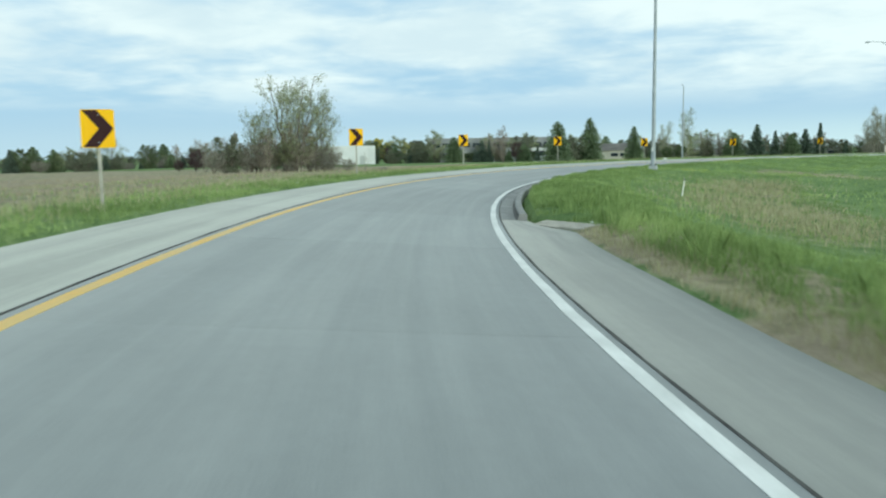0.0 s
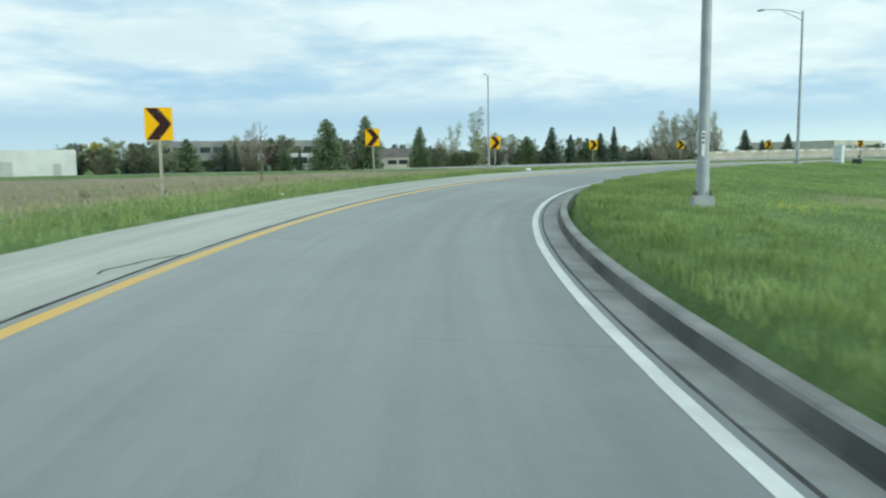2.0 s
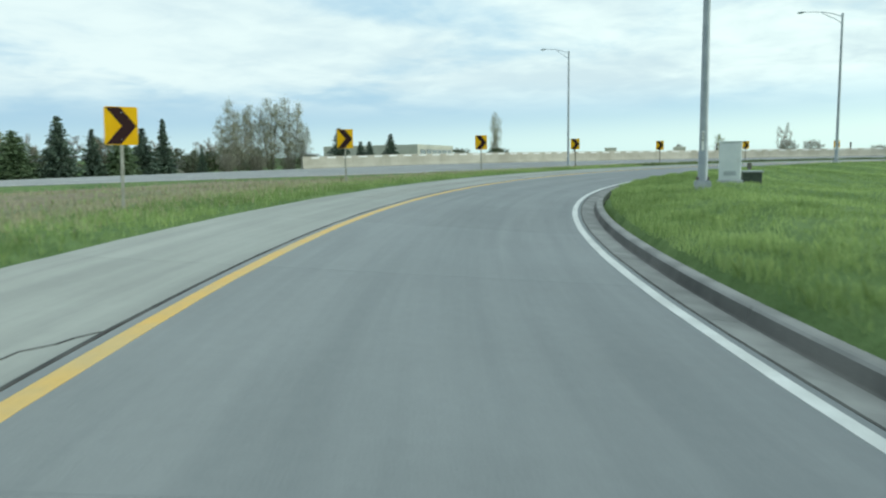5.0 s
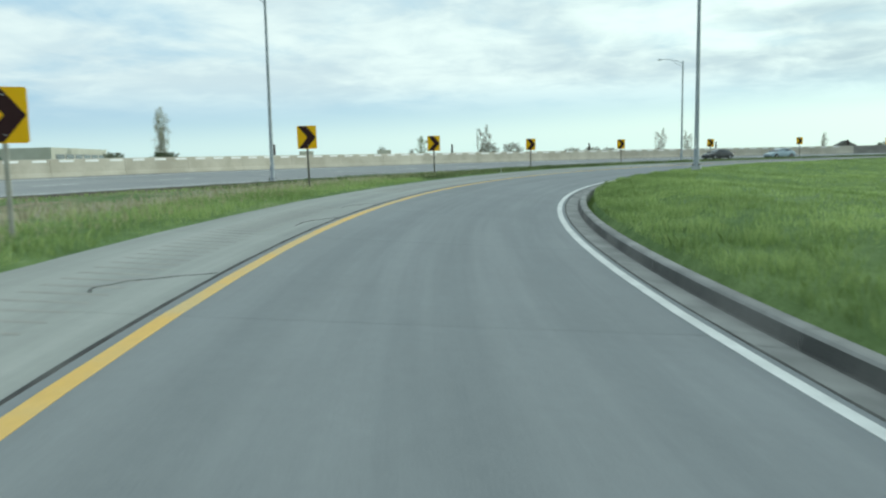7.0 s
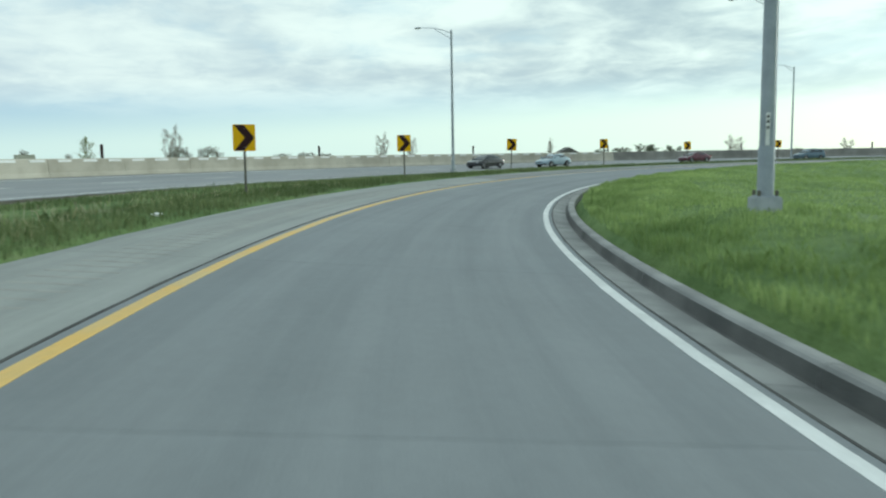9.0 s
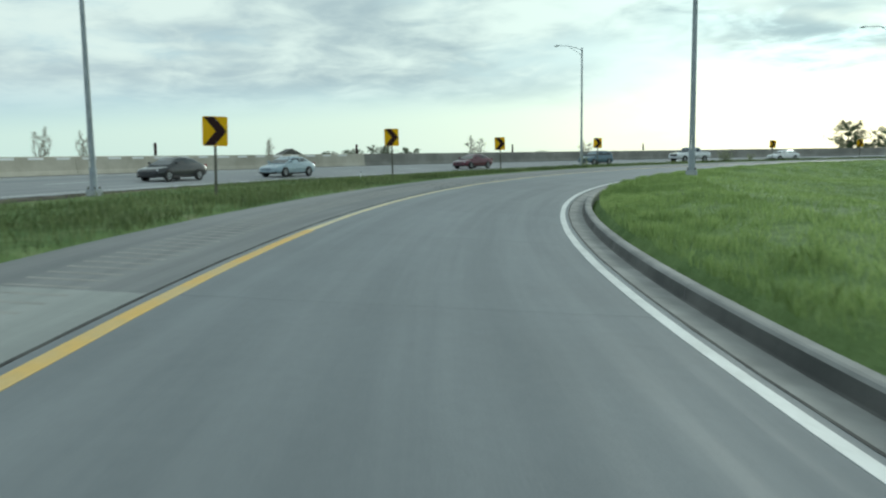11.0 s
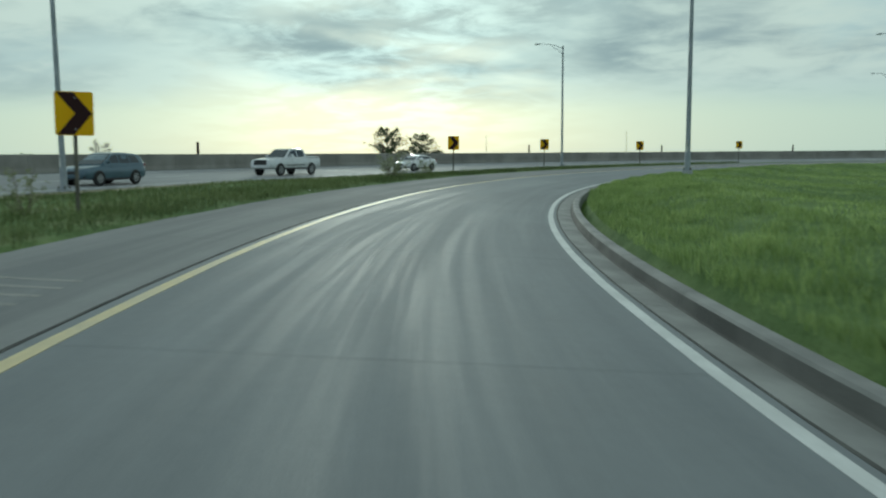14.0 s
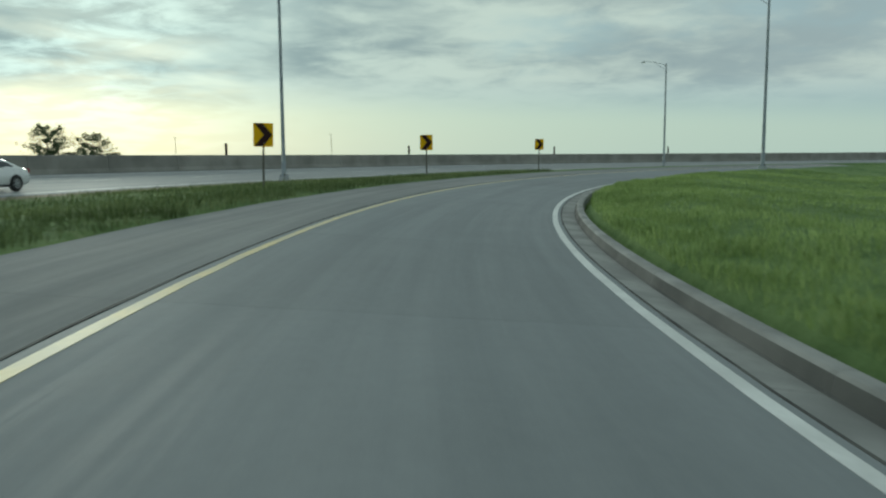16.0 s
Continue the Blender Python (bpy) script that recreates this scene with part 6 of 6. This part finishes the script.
    for s in screens:
        pane_across(roof, *s)
    for x in wx:
        for sgn in (1, -1):
            arch = tube([(x, sgn * (W - 0.10), r + 0.02), (x, sgn * (W + 0.004), r + 0.02)], [r + 0.045, r + 0.04], 22)
            part("wheel_arch", arch, TRIM, shell)
            car_wheel(ob, x, sgn * (W - 0.055), r)
    front, rear = L / 2, -L / 2
    hi = 1.02 if kind == "pickup" else 0.72 if kind == "suv" else 0.60
    part("grille", box(0.06, 0.9 if kind != "pickup" else 1.15, 0.16 if kind != "pickup" else 0.36, (front - 0.02, 0, hi - (0.14 if kind != "pickup" else 0.24)), 0.02), TRIM, shell)
    part("front_bumper", box(0.16, 1.5, 0.14, (front - 0.10, 0, hi - (0.34 if kind != "pickup" else 0.46)), 0.04), CHROME if kind == "pickup" else TRIM, shell)
    part("rear_bumper", box(0.16, 1.5, 0.16, (rear + 0.10, 0, 0.48), 0.04), CHROME if kind == "pickup" else TRIM, shell)
    for sgn in (1, -1):
        part("headlamp", box(0.30, 0.30, 0.14, (front - 0.26, sgn * 0.62 * W / 0.91, hi - 0.02), 0.04), HEADLAMP, shell)
        part("tail_lamp", box(0.14, 0.22, 0.22, (rear + 0.12, sgn * 0.72 * W / 0.91, hi + 0.16), 0.03), TAILLAMP, shell)
        part("mirror", box(0.12, 0.22, 0.14, (0.85 if kind != "pickup" else 0.8, sgn * (W + 0.10), belt + 0.12), 0.04), skin, roof)
        part("sill", box(wx[0] - wx[1] - 2 * r - 0.1, 0.05, 0.10, ((wx[0] + wx[1]) / 2, sgn * (W - 0.04), body[3][2] - 0.02), 0.02), TRIM, shell)
        for hx in ((-0.45, 0.45) if kind != "pickup" else (-0.2, 0.55)):
            part("door_handle", box(0.16, 0.03, 0.03, (hx, sgn * (W + 0.006), belt - 0.08), 0.008), CHROME if kind == "pickup" else skin, shell)
    if kind == "pickup":
        part("bed_liner", box(1.50, 1.62, 0.03, (-2.08, 0, 1.285), 0.01), TRIM, ob, "dark load bed")
        for sgn in (1, -1):
            part("bed_rail", box(1.60, 0.12, 0.10, (-2.08, sgn * 0.90, 1.26), 0.03), skin, ob)
            part("side_stripe", box(2.2, 0.02, 0.06, (0.1, sgn * 1.0, 0.72), 0.008), TRIM, shell)
        part("tailgate", box(0.08, 1.70, 0.12, (-2.88, 0, 1.26), 0.03), skin, ob)
    return tagged(ob, label, "car" if kind != "pickup" else "pickup truck")


VEHICLES = [("sedan", "sedan", (0.012, 0.014, 0.018), (0.02, 0.022, 0.026), "black sedan stopped on the outer roadway", 47.8, 4.6),
            ("sedan", "sedan", (0.33, 0.42, 0.47), (0.29, 0.37, 0.42), "silver sedan stopped on the outer roadway", 52.9, 3.2),
            ("sedan", "sedan", (0.105, 0.013, 0.030), (0.08, 0.010, 0.024), "maroon sedan stopped on the outer roadway", 66.3, 3.4),
            ("suv", "suv", (0.085, 0.145, 0.19), (0.07, 0.12, 0.16), "blue-grey sport utility car on the outer roadway", 76.7, 2.6),
            ("pickup_truck", "pickup", (0.70, 0.72, 0.74), (0.64, 0.66, 0.68), "white four-door pickup truck on the outer roadway", 86.0, 3.4),
            ("sedan", "sedan", (0.72, 0.73, 0.74), (0.66, 0.67, 0.68), "white sedan stopped on the outer roadway", 94.6, 3.0)]
for name, kind, c0, c1, label, deg, off in VEHICLES:
    p = highway(HW_R * radians(deg - HW_A0), off, 0.002)
    ob = car(name, kind, c0, c1, label)
    nx, ny = compass(deg - 90)
    ob.matrix_basis = pose(*p, 0, 0, math.degrees(math.atan2(ny, nx)))

# ---------------------------------------------------------------- pavement, kerb and barrier pieces
s = RAMP_FROM
k = 0
while s < RAMP_TO - 0.1:
    e = min(s + 6.0, RAMP_TO)
    sweep("slab", ramp, slab_profile(-0.075, 4.805, 0.0, 0.15, 4), s + 0.004, e - 0.004, 0.75, LANE, road)
    sweep("shoulder_slab", shoulder_at, slab_profile(4.845, 7.12, 0.0, 0.15, 2), s + 0.004, e - 0.004, 0.75, SHOULDER if s < 180 else SHOULDER_GREY, road)
    s = e
kerb = sweep("kerb_bed", ramp, [(-0.67, -0.02), (-0.12, -0.02), (-0.12, -0.2), (-0.67, -0.2)], 5.7, RAMP_TO, 2.0, JOINT)
tagged(kerb, "low pale concrete kerb and gutter inside the bend", "kerb", kind="structure")
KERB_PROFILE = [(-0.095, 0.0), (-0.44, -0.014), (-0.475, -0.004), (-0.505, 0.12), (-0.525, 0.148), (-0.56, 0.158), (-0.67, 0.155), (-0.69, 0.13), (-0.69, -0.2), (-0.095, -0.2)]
s = 5.7
while s < RAMP_TO - 0.1:
    e = min(s + 4.5, RAMP_TO)
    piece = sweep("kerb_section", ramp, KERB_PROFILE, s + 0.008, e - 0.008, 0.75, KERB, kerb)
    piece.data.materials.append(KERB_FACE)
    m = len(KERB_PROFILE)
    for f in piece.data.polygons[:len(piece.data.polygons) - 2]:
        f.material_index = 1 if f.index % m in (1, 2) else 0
    s = e
a = -380.0
while a < HW_ARC + 329:
    e = a + 9.0
    sweep("slab", highway, slab_profile(0.0, 6.76, 0.0, 0.12, 2), a + 0.008, e - 0.008, 3.0, HIGHWAY, outer_road)
    sweep("slab", highway, slab_profile(6.775, HW_WIDE - 0.03, 0.0, 0.12, 2), a + 0.008, e - 0.008, 3.0, HIGHWAY, outer_road)
    a = e
a = BAR_FROM
while a < BAR_TO - 0.1:
    e = a + 6.0
    # from 88 m along, the sections take the darker concrete
    sweep("barrier_section", highway, [(HW_WIDE, 0.0), (HW_WIDE + 0.01, 0.09), (HW_WIDE + 0.13, 0.34), (HW_WIDE + 0.20, 1.22), (HW_WIDE + 0.23, 1.25), (HW_WIDE + 0.40, 1.25), (HW_WIDE + 0.42, 1.22), (HW_WIDE + 0.42, 0.0)], a + 0.01, e - 0.01, 2.0, BARRIER if a < 88 else BARRIER_DARK, wall)
    a = e
